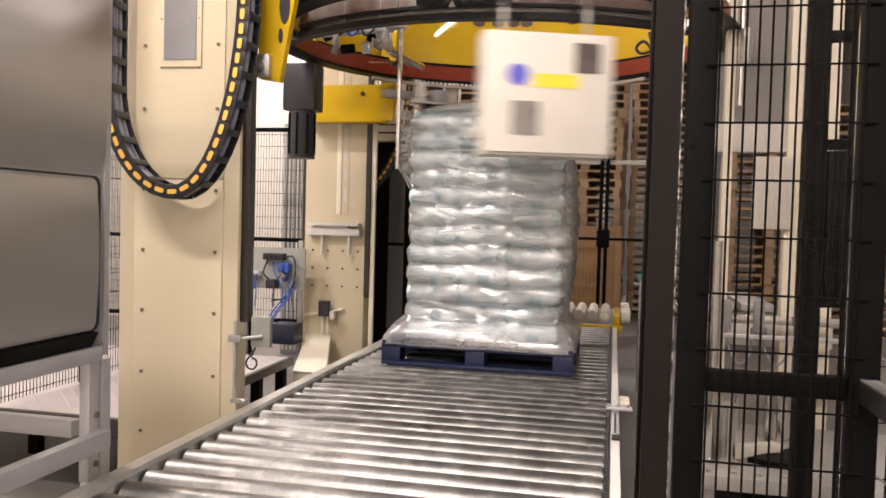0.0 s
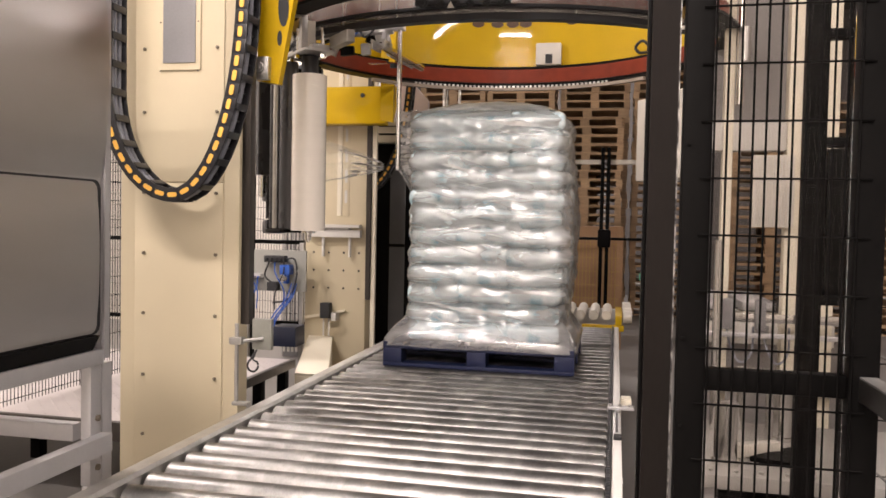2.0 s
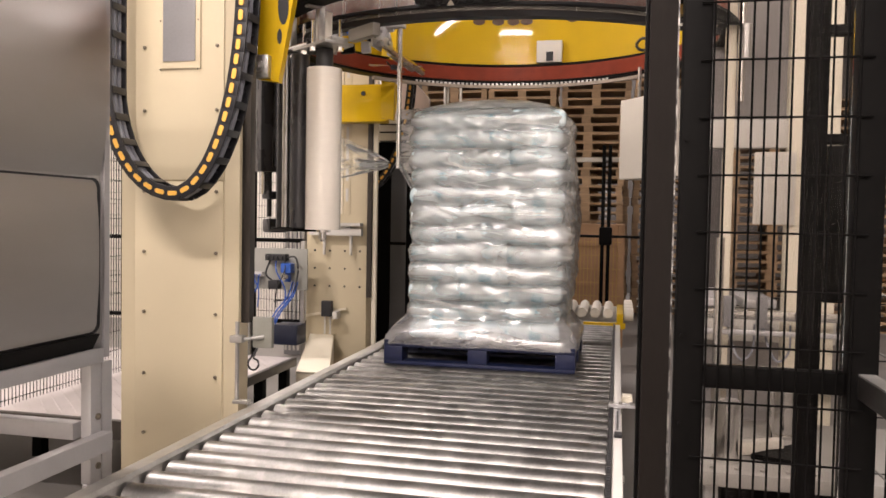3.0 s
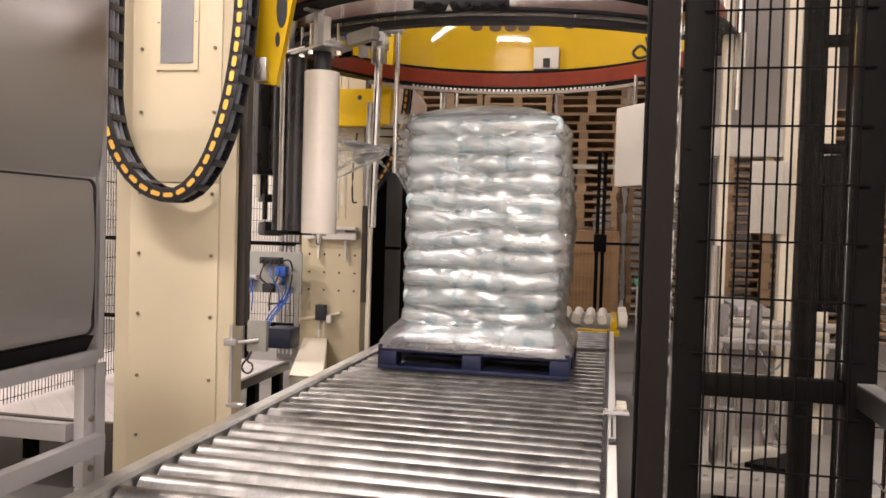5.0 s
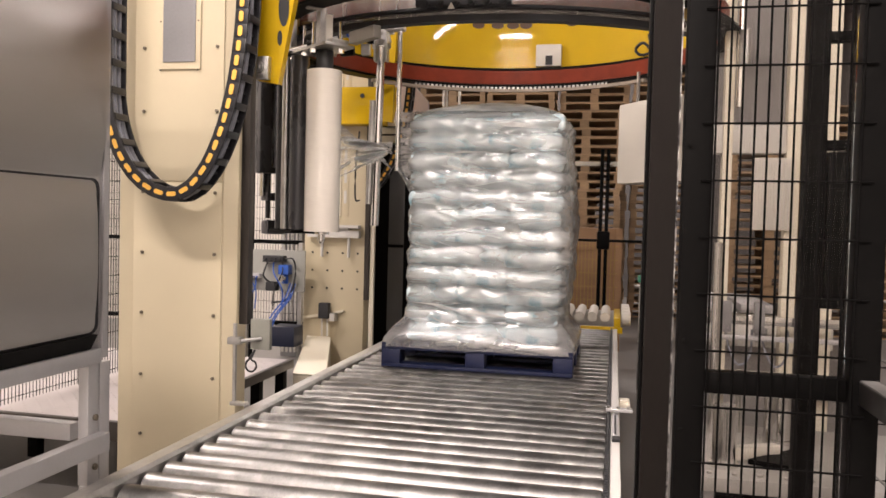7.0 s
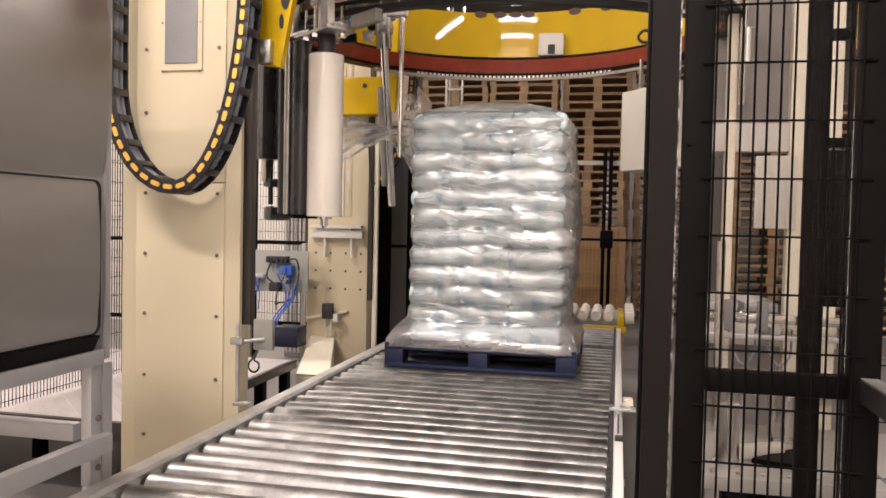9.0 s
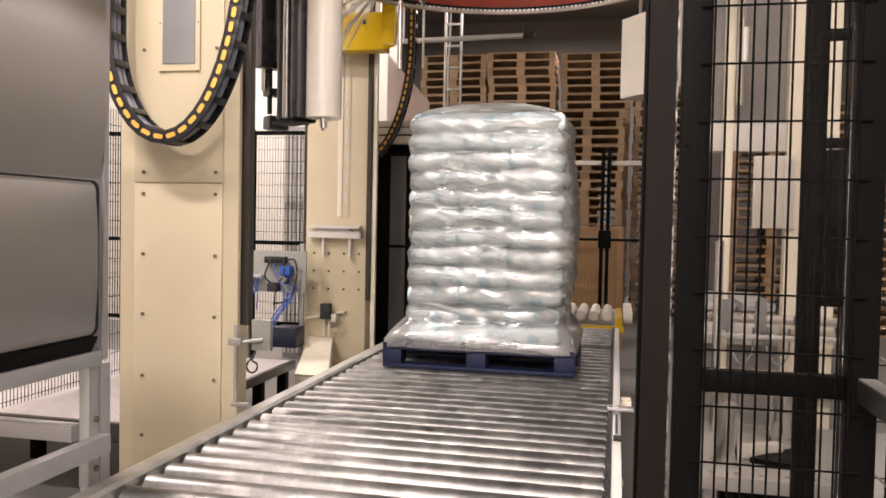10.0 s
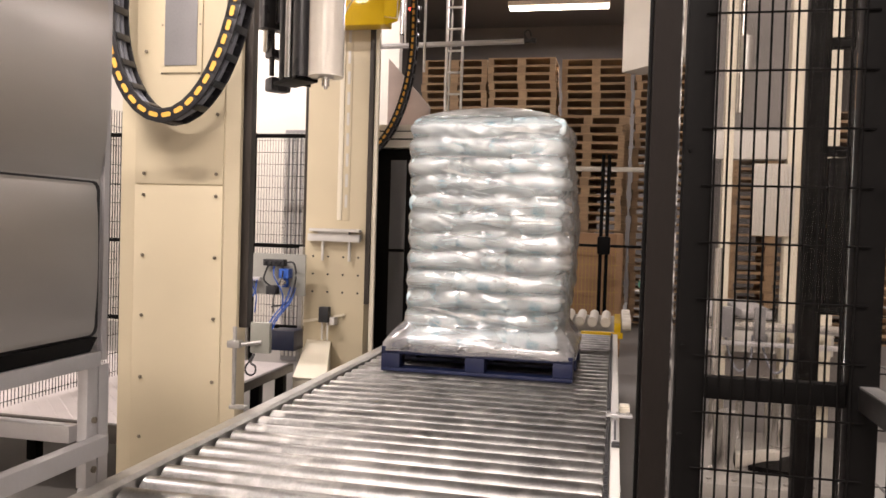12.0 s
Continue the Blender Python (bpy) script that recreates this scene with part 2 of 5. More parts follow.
def band(bm, r0, r1, z0, z1, a0=0.0, a1=360.0, seg=96, centre=(0, 0)):
    """A ring, or a piece of one, of rectangular section."""
    full = abs(a1 - a0) >= 360
    cnt = seg if full else seg + 1
    rows = []
    for i in range(cnt):
        a = radians(a0 + (a1 - a0) * i / seg)
        c, s = math.cos(a), math.sin(a)
        rows.append([bm.verts.new((centre[0] + r * c, centre[1] + r * s, z)) for r, z in ((r0, z0), (r1, z0), (r1, z1), (r0, z1))])
    for i in range(cnt if full else cnt - 1):
        a, b = rows[i], rows[(i + 1) % cnt]
        for k in range(4):
            bm.faces.new((a[k], a[(k + 1) % 4], b[(k + 1) % 4], b[k]))
    if not full:
        bm.faces.new(rows[0])
        bm.faces.new(rows[-1][::-1])
    bmesh.ops.recalc_face_normals(bm, faces=bm.faces[:])


def mesh_of(name, bm, material, flat=False):
    data = bpy.data.meshes.new(name)
    bm.to_mesh(data)
    bm.free()
    data.materials.append(material)
    for p in data.polygons:
        p.use_smooth = not flat
    if not flat:
        data.set_sharp_from_angle(angle=radians(35))
    return data


def thing(name, at, label, category, group="", kind=""):
    """An Empty at the base of a thing, which carries its parts."""
    ob = tagged(new(name), label, category, group, kind)
    ob.empty_display_size = 0.1
    ob.location = at
    ORIGIN[ob.name] = Vector(at)
    return ob


def part(name, bm, material, parent, label="", flat=False):
    """Links a bmesh, drawn in world places, as one part of a thing."""
    org = ORIGIN.get(parent.name, Vector())
    for v in bm.verts:
        v.co -= org
    ob = new(name, mesh_of(name, bm, material, flat))
    ob.parent = parent
    ORIGIN[ob.name] = org
    if label:
        ob["label"] = label
    return ob


def piece(name, data, parent, m):
    """A repeat on a shared mesh, at a pose in world places."""
    ob = new(name, data)
    ob.parent = parent
    ob.matrix_basis = Matrix.Translation(-ORIGIN.get(parent.name, Vector())) @ m
    return ob


def solo(name, bm, material, label, category, group="", kind="", flat=False):
    return tagged(new(name, mesh_of(name, bm, material, flat)), label, category, group, kind)


def bolt_mesh(r=0.009, h=0.006, material=None):
    bm = bmesh.new()
    rod(bm, (0, 0, 0), (0, -h, 0), r, 10)
    rod(bm, (0, -h, 0), (0, -h - 0.003, 0), r * 0.55, 6)
    return mesh_of("bolt", bm, material or ZINC)


RAIL_STEEL = surface("greased_rail_steel", (0.055, 0.047, 0.040), 0.4, 0.3, vary=0.25, scale=12, stretch=(2, 2, 0.3))
POST_BROWN = surface("brown_black_post_paint", (0.0125, 0.0102, 0.009), 0.55, vary=0.3, scale=6, fine=180, bump=0.14, spec=0.07, stretch=(1, 1, 0.2), dirt=(0.05, 0.045, 0.04), dirt_at=0.68)
BOLT = bolt_mesh(material=surface("dull_bolt", (0.20, 0.17, 0.13), 0.45, 0.5, scale=40))
DARK_BOLT = bolt_mesh(material=CHARCOAL)
HOUSING = surface("housing_grey", (0.28, 0.275, 0.28), 0.45, 0.3, scale=3)


# ---- the hall ----
def hall():
    bm = bmesh.new()
    box(bm, (-9, -4.5, -0.2), (7, 18.5, 0))
    solo("floor", bm, FLOOR, "worn grey concrete factory floor", "floor", kind="structure")
    bm = bmesh.new()
    box(bm, (-9, -4.5, CEILING), (7, 18.5, CEILING + 0.25))
    for y in (1.5, 5.5, 9.5, 13.5):
        box(bm, (-9, y, CEILING - 0.3), (7, y + 0.2, CEILING - 0.002))
    solo("ceiling", bm, CEIL, "dark grey factory ceiling deck with beams", "ceiling", kind="structure", flat=True)
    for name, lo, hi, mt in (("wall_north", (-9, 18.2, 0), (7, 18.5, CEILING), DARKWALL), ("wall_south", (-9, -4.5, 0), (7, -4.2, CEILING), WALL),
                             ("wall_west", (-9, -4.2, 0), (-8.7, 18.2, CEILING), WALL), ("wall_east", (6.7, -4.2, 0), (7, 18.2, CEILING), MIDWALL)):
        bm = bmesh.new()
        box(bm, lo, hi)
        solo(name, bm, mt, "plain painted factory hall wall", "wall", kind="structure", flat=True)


def ceiling_lamp(x, y, length=1.9, power=1.0):
    z = CEILING - 0.42
    ob = thing("ceiling_light", (x, y, z), "long bright white batten light under the ceiling", "lamp", "hall lights")
    bm = bmesh.new()
    box(bm, (x - length / 2, y - 0.16, z + 0.03), (x + length / 2, y + 0.16, z + 0.12), 0.01)
    part("housing", bm, GREY, ob)
    bm = bmesh.new()
    box(bm, (x - length / 2 + 0.02, y - 0.14, z + 0.004), (x + length / 2 - 0.02, y + 0.14, z + 0.028), 0.005)
    part("diffuser", bm, LAMP_GLOW, ob, "glowing white diffuser")
    for s in (-1, 1):
        bm = bmesh.new()
        rod(bm, (x + s * length * 0.35, y, z + 0.12), (x + s * length * 0.35, y, CEILING), 0.006, 6)
        part("hanger", bm, ZINC, ob)
    lamp = new("lamp_light", bpy.data.lights.new("lamp_light", "AREA"))
    lamp.data.shape, lamp.data.size, lamp.data.size_y = "RECTANGLE", length, 0.32
    lamp.data.energy, lamp.data.color = LAMP_WATTS * power, LAMP_COLOUR
    lamp.matrix_basis = pose(x, y, z - 0.01)


hall()
# The short weak one at (2.6, 3.4) is an added fill for the second machine.
for lx, ly, span, power in ((-1.2, 15.2, 1.9, 1.0), (-5.0, 9.3, 1.9, 1.0), (-5.2, 3.6, 1.9, 1.1), (-3.1, 0.6, 2.0, 0.95), (-1.0, -2.2, 3.0, 1.1),
                            (-1.0, -3.7, 3.0, 0.95), (4.6, -1.2, 3.0, 1.0), (5.9, 11.0, 1.4, 0.5), (2.27, 15.3, 0.5, 0.3), (2.6, 3.4, 0.9, 0.1)):
    ceiling_lamp(lx, ly, span, power)

# ---- roller conveyor ----
TOP, R_ROLL, PITCH = 0.65, 0.053, 0.1335
XL, XR = -1.60, -0.01


def conveyor():
    ob = thing("roller_conveyor", (-0.8, 1.0, 0), "galvanised steel roller conveyor with worn bright rollers", "conveyor")
    bm = bmesh.new()
    prof = ((-1.705, 0.44), (-1.705, 0.655), (-1.625, 0.668), (-1.612, 0.655), (-1.612, 0.60), (-1.69, 0.60), (-1.69, 0.44))
    prism(bm, [(x, 0.9, z) for x, z in prof], (0, 6.4, 0))
    part("side_rail", bm, ZINC, ob, "grey folded steel side rail", flat=True)
    bm = bmesh.new()
    box(bm, (0.012, 0.9, 0.42), (0.052, 7.3, 0.648), 0.006)
    part("side_rail", bm, GREY, ob, "pale grey painted side rail")
    bm = bmesh.new()
    box(bm, (-0.008, 0.9, 0.57), (0.010, 7.3, 0.652), 0.002)
    y = 0.9
    while y < 7.25:
        box(bm, (-0.006, y, 0.6535), (0.008, y + 0.018, 0.664))
        y += 0.03
    part("drive_chain", bm, RUBBER, ob, "black drive chain along the rollers", flat=True)
    for y in (1.3, 3.1, 4.9, 6.7):
        for x in (-1.66, 0.03):
            bm = bmesh.new()
            box(bm, (x - 0.03, y - 0.03, 0), (x + 0.03, y + 0.03, 0.43), 0.005)
            box(bm, (x - 0.06, y - 0.06, 0), (x + 0.06, y + 0.06, 0.012), 0.002)
            part("leg", bm, ZINC, ob)
        bm = bmesh.new()
        box(bm, (-1.63, y - 0.025, 0.30), (0.0, y + 0.025, 0.35), 0.004)
        part("cross_beam", bm, ZINC, ob)
    bm = bmesh.new()
    rod(bm, (XL, 0, 0), (XR - 0.005, 0, 0), R_ROLL, 28, caps=False)
    for x, s in ((XL, -1), (XR - 0.005, 1)):
        rod(bm, (x, 0, 0), (x + s * 0.004, 0, 0), R_ROLL * 0.93, 28)
        rod(bm, (x, 0, 0), (x + s * 0.02, 0, 0), 0.012, 8)
    data = mesh_of("roller", bm, ROLLER)
    y = 1.05
    while y < 7.25:
        piece("roller", data, ob, pose(0, y, TOP - R_ROLL, random.uniform(0, 80)))
        y += PITCH
    return ob


conveyor()


def rail_sensor():
    """Clamp plate with a slotted bar lying on the rail, and a small box outside it."""
    ob = thing("sensor_bracket", (0.05, 3.95, 0.65), "small aluminium sensor bracket on the conveyor rail", "bracket")
    bm = bmesh.new()
    box(bm, (-0.012, 3.93, 0.666), (0.115, 3.985, 0.680), 0.003)
    box(bm, (0.030, 3.945, 0.650), (0.046, 3.97, 0.667), 0.002)
    part("plate", bm, ALU, ob)
    for x in (0.0, 0.045, 0.095):
        bm = bmesh.new()
        rod(bm, (x, 3.957, 0.680), (x, 3.957, 0.690), 0.010, 6)
        part("screw", bm, ZINC, ob)
    bm = bmesh.new()
    box(bm, (0.020, 3.50, 0.649), (0.044, 3.929, 0.657), 0.002)
    bar = part("slotted_bar", bm, ALU, ob)
    bm = bmesh.new()
    box(bm, (0.028, 3.54, 0.6575), (0.037, 3.90, 0.6595), 0.0)
    part("slot", bm, RUBBER, bar, flat=True)
    bm = bmesh.new()
    box(bm, (0.018, 3.44, 0.649), (0.052, 3.495, 0.664), 0.003)
    part("end_block", bm, RUBBER, ob, "black end block")
    ob = thing("junction_box", (0.11, 4.5, 0.6), "cream junction box on the outside of the rail", "box")
    bm = bmesh.new()
    box(bm, (0.054, 4.46, 0.55), (0.115, 4.56, 0.60), 0.006)
    part("body", bm, CREAM_PALE, ob)
    bm = bmesh.new()
    box(bm, (0.058, 4.465, 0.6005), (0.111, 4.555, 0.608), 0.003)
    part("lid", bm, CREAM_PALE, ob)


rail_sensor()


# ---- pallet and wrapped load ----
PX, PY = -0.82, 5.30


def blue_pallet():
    z0 = TOP + 0.002
    ob = thing("pallet", (PX, PY, z0), "blue painted wooden block pallet on the rollers", "pallet")
    x0, x1, y0, y1 = PX - 0.6, PX + 0.6, PY - 0.5, PY + 0.5
    for x in (x0, PX - 0.06, x1 - 0.12):
        for y in (y0, PY - 0.07, y1 - 0.14):
            bm = bmesh.new()
            box(bm, (x, y, z0 + 0.022), (x + 0.12, y + 0.14, z0 + 0.112), 0.004)
            part("block", bm, BLUE, ob)
    for y in (y0, PY - 0.06, y1 - 0.12):
        bm = bmesh.new()
        box(bm, (x0, y, z0), (x1, y + 0.12, z0 + 0.022), 0.003)
        part("bottom_board", bm, BLUE, ob)
        bm = bmesh.new()
        box(bm, (x0, y, z0 + 0.112), (x1, y + 0.12, z0 + 0.134), 0.003)
        part("stringer_board", bm, BLUE, ob)
    for i in range(7):
        x = x0 + i * (1.2 - 0.13) / 6
        bm = bmesh.new()
        box(bm, (x, y0, z0 + 0.134), (x + 0.13, y1, z0 + 0.154), 0.003)
        part("deck_board", bm, BLUE, ob)


blue_pallet()
LAYERS, LZ0, LH = 12, TOP + 0.16, 0.1212
LX0, LX1, LY0, LY1 = -1.275, -0.335, 4.91, 5.77


def bag_mesh(w, d, h, seed, name="bag"):
    """A filled, slightly creased pillow bag."""
    bm = bmesh.new()
    nu, nv = 30, 12
    rows = []
    for j in range(nv + 1):
        ph = -math.pi / 2 + math.pi * j / nv
        row = []
        for i in range(nu):
            th = 2 * math.pi * i / nu
            f = lambda c, e: math.copysign(abs(c) ** e, c)
            x = f(math.cos(th), 0.11) * f(math.cos(ph), 0.36) * w / 2
            y = f(math.sin(th), 0.11) * f(math.cos(ph), 0.36) * d / 2
            z = f(math.sin(ph), 0.72) * h / 2
            k = noise.noise(Vector((x * 9 + seed * 7.1, y * 9, z * 14))) * 0.008 + noise.noise(Vector((x * 12, y * 12 + seed * 3.7, z * 40))) * 0.002
            n = Vector((x / w, y / d, z / h)).normalized()
            row.append(bm.verts.new(Vector((x, y, z)) + n * k))
        rows.append(row)
    for a, b in zip(rows, rows[1:]):
        for i in range(nu):
            try:
                bm.faces.new((a[i], a[(i + 1) % nu], b[(i + 1) % nu], b[i]))
            except ValueError:
                pass
    bmesh.ops.remove_doubles(bm, verts=bm.verts[:], dist=0.0005)
    data = mesh_of(name, bm, BAG)
    return data


def load():
    w3, d2 = (LX1 - LX0) / 3, (LY1 - LY0) / 2
    kinds = [bag_mesh(w3 * 1.12, d2 * 1.05, LH * 1.13, s) for s in range(5)]
    bm = bmesh.new()
    box(bm, (-0.026, -0.0015, -0.013), (0.026, 0.0015, 0.013))
    tag = mesh_of("printed_label", bm, PRINT, True)
    for k in range(LAYERS):
        z = LZ0 + LH * (k + 0.5)
        for i in range(3):
            for j in range(2):
                x = LX0 + w3 * (i + 0.5) + random.uniform(-0.008, 0.008)
                y = LY0 + d2 * (j + 0.5) + random.uniform(-0.012, 0.012)
                ob = new("bag", random.choice(kinds))
                tagged(ob, "filled pale blue-white plastic bag stacked under stretch film", "bag", "bags of the pallet load")
                ob.matrix_basis = pose(x, y, z, random.uniform(-1.5, 1.5), random.uniform(-1.5, 1.5), random.choice((0, 180)) + random.uniform(-1.5, 1.5))
                ORIGIN[ob.name] = Vector()
                if j == 0 and i == 1 and k % 2 == 0:
                    lab = new("printed_label", tag)
                    lab.parent = ob
                    flip = -1 if abs(ob.rotation_euler.z) < 1 else 1
                    lab.matrix_basis = pose(random.uniform(-0.05, 0.05), flip * (d2 * 0.505 + 0.006), 0.01)


load()


def load_film():
    """Stretch film wound round the load, spread over the pallet's edge and closed by a top sheet."""
    bm = bmesh.new()
    top = LZ0 + LAYERS * LH
    cx, cy = (LX0 + LX1) / 2, (LY0 + LY1) / 2
    hw, hd = (LX1 - LX0) / 2 + 0.028, (LY1 - LY0) / 2 + 0.028
    seg = 160

    def outline(a, hx, hy, e):
        c, s = math.cos(a), math.sin(a)
        k = (abs(c) ** e + abs(s) ** e) ** (-1 / e)
        return c * k * hx, s * k * hy

    levels = [(-1, 0.0), (-0.9, 0.0), (-0.72, 0), (-0.45, 0), (-0.2, 0)] + [(i / 120, 0) for i in range(121)]
    rows = []
    for lev, _ in levels:
        row = []
        for i in range(seg):
            a = 2 * math.pi * i / seg
            if lev < 0:
                u = -lev
                hx = hw + (0.612 - hw) * min(1, u * 1.12) ** 0.85
                hy = hd + (0.512 - hd) * min(1, u * 1.12) ** 0.85
                x, y = outline(a, hx, hy, 9 + 10 * u)
                x, y = x + cx + (PX - cx) * u, y + cy + (PY - cy) * u
                z = LZ0 + 0.15 - 0.135 * min(1, u / 0.9) ** 1.2 - (0.045 if u > 0.95 else 0)
                q = Vector((x * 5, y * 5, z * 5))
                k = noise.noise(q) * 0.016 * (1 - abs(u - 0.5))
                z += k
            else:
                z = LZ0 + 0.15 + (top + 0.012 - LZ0 - 0.15) * lev
                x, y = outline(a, hw, hd, 11)
                ph = (z - LZ0) / LH + 0.30 * noise.noise(Vector((x * 3.4, y * 3.4, z * 2.6)))
                bulge = abs(math.sin(math.pi * ph))
                q = Vector((x * 3.2, y * 3.2, z * 7))
                cre = noise.noise(q) * 0.011 + noise.noise(Vector((x * 9 + z * 5, y * 9, z * 12 - x * 6))) * 0.007
                along = x + y + 0.35 * z
                ridge = 1 - min(abs(noise.noise(Vector((along * 1.4, z * 11 - along * 6.5, 2.0)))), abs(noise.noise(Vector((along * 1.2, z * 9 + along * 5.0, 7.0)))))
                swell = 0.95 + 0.9 * noise.noise(Vector((x * 3 + 9, y * 3, math.floor(ph) * 1.7)))
                off = 0.016 * bulge * swell - 0.005 + cre + 0.009 * max(0, ridge - 0.82) / 0.18
                tap = 1 - 0.10 * max(0, lev - 0.955) / 0.045
                n = Vector((x / hw, y / hd, 0)).normalized()
                if x > 0:
                    off += 0.06 * math.sin(math.pi * min(1, lev * 1.15)) * min(1, x / hw)
                x, y = x * tap + n.x * off + cx, y * tap + n.y * off + cy
            row.append(bm.verts.new((x, y, z)))
        rows.append(row)
    for a, b in zip(rows, rows[1:]):
        for i in range(seg):
            bm.faces.new((a[i], a[(i + 1) % seg], b[(i + 1) % seg], b[i]))
    last = rows[-1]
    for r in range(1, 12):
        f = 1 - r / 12
        ring = []
        for i in range(seg):
            v = rows[-1][i].co
            x, y = cx + (v.x - cx) * f, cy + (v.y - cy) * f
            d = 1 - f
            ring.append(bm.verts.new((x, y, v.z + 0.10 * (1 - (1 - d) ** 2) + noise.noise(Vector((x * 7, y * 7, 3))) * 0.012)))
        for i in range(seg):
            bm.faces.new((last[i], last[(i + 1) % seg], ring[(i + 1) % seg], ring[i]))
        last = ring
    bm.faces.new(last)
    bmesh.ops.recalc_face_normals(bm, faces=bm.faces[:])
    bm.faces.ensure_lookup_table()
    ob = thing("stretch_film", (PX, PY, TOP + 0.1), "clear wrinkled stretch film tight around the pallet load", "film")
    skirt, side = 5 * seg, (len(levels) - 1) * seg
    for name, lo, hi in (("film_skirt", 0, skirt), ("side_wrap", skirt, side), ("top_sheet", side, len(bm.faces))):
        cut = bm.copy()
        cut.faces.ensure_lookup_table()
        bmesh.ops.delete(cut, geom=cut.faces[:lo] + cut.faces[hi:], context="FACES")
        part(name, cut, {"side_wrap": WRAP, "film_skirt": WRAP_SKIRT, "top_sheet": WRAP_TOP}[name], ob)
    bm.free()
    rnd = random.Random(11)
    for k in range(30):
        z = LZ0 + 0.12 + 1.30 * rnd.random()
        x = LX0 + 0.02 + rnd.random() * 0.55
        run, rise, wide = rnd.uniform(0.25, 0.75), rnd.uniform(-0.16, 0.10), rnd.choice((0.002, 0.003, 0.005, 0.010))
        strip = bmesh.new()
        pair = []
        n = 18
        for i in range(n + 1):
            u = i / n
            px = min(x + run * u, LX1 + 0.01)
            pz = z + rise * u + 0.012 * noise.noise(Vector((k * 3.1, u * 4, 0)))
            w = wide * (0.15 + math.sin(math.pi * u)) * (1 + 0.5 * noise.noise(Vector((k * 1.7, u * 6, 5))))
            py = LY0 - 0.050 - 0.004 * math.sin(9 * u + k)
            pair.append((strip.verts.new((px, py, pz - w)), strip.verts.new((px, py - 0.002, pz + w))))
        for a, b in zip(pair, pair[1:]):
            strip.faces.new((a[0], b[0], b[1], a[1]))
        part("film_edge", strip, WRAP_FOLD, ob, "milky folded edge of the film")
    return ob


load_film()


# ---- machine columns ----
def column_one():
    ob = thing("machine_column", (-2.15, 3.9, 0), "tall cream painted steel machine column with bolted panels", "column", "wrapper columns")
    bm = bmesh.new()
    prism(bm, [(-2.51, 3.66, 0), (-1.925, 3.66, 0), (-1.866, 3.70, 0), (-1.866, 3.73, 0), (-2.06, 3.75, 0), (-2.06, 4.2, 0), (-2.51, 4.2, 0)], (0, 0, 4.6))
    part("body", bm, CREAM, ob, flat=True)
    for z0, z1 in ((0.02, 1.742), (1.748, 4.5)):
        bm = bmesh.new()
        box(bm, (-2.425, 3.650, z0), (-1.93, 3.659, z1), 0.004)
        part("cover_panel", bm, CREAM, ob)
    bm = bmesh.new()
    box(bm, (-2.285, 3.638, 2.31), (-2.055, 3.647, 3.6), 0.003)
    part("window_frame", bm, CREAM, ob)
    bm = bmesh.new()
    box(bm, (-2.26, 3.632, 2.345), (-2.08, 3.637, 3.58), 0.002)
    part("window", bm, HOUSING, ob, "grey plate behind the slot")
    for z in (0.44, 0.75, 1.07, 1.38, 1.69, 1.80, 2.10, 2.42, 2.75):
        for x in (-2.37, -1.965):
            piece("bolt", BOLT, ob, pose(x, 3.647, z))
    for z in (2.305, 2.55):
        for x in (-2.275, -2.066):
            piece("bolt", BOLT, ob, pose(x, 3.637, z) @ Matrix.Scale(0.5, 4))
    bm = bmesh.new()
    box(bm, (-1.93, 3.752, 1.02), (-1.832, 3.81, 4.5), 0.004)
    part("guide_rail", bm, RAIL_STEEL, ob, "dark steel guide rail")
    bm = bmesh.new()
    box(bm, (-2.62, 3.6, 0), (-1.72, 4.3, 0.02), 0.003)
    part("foot_plate", bm, CREAM, ob)


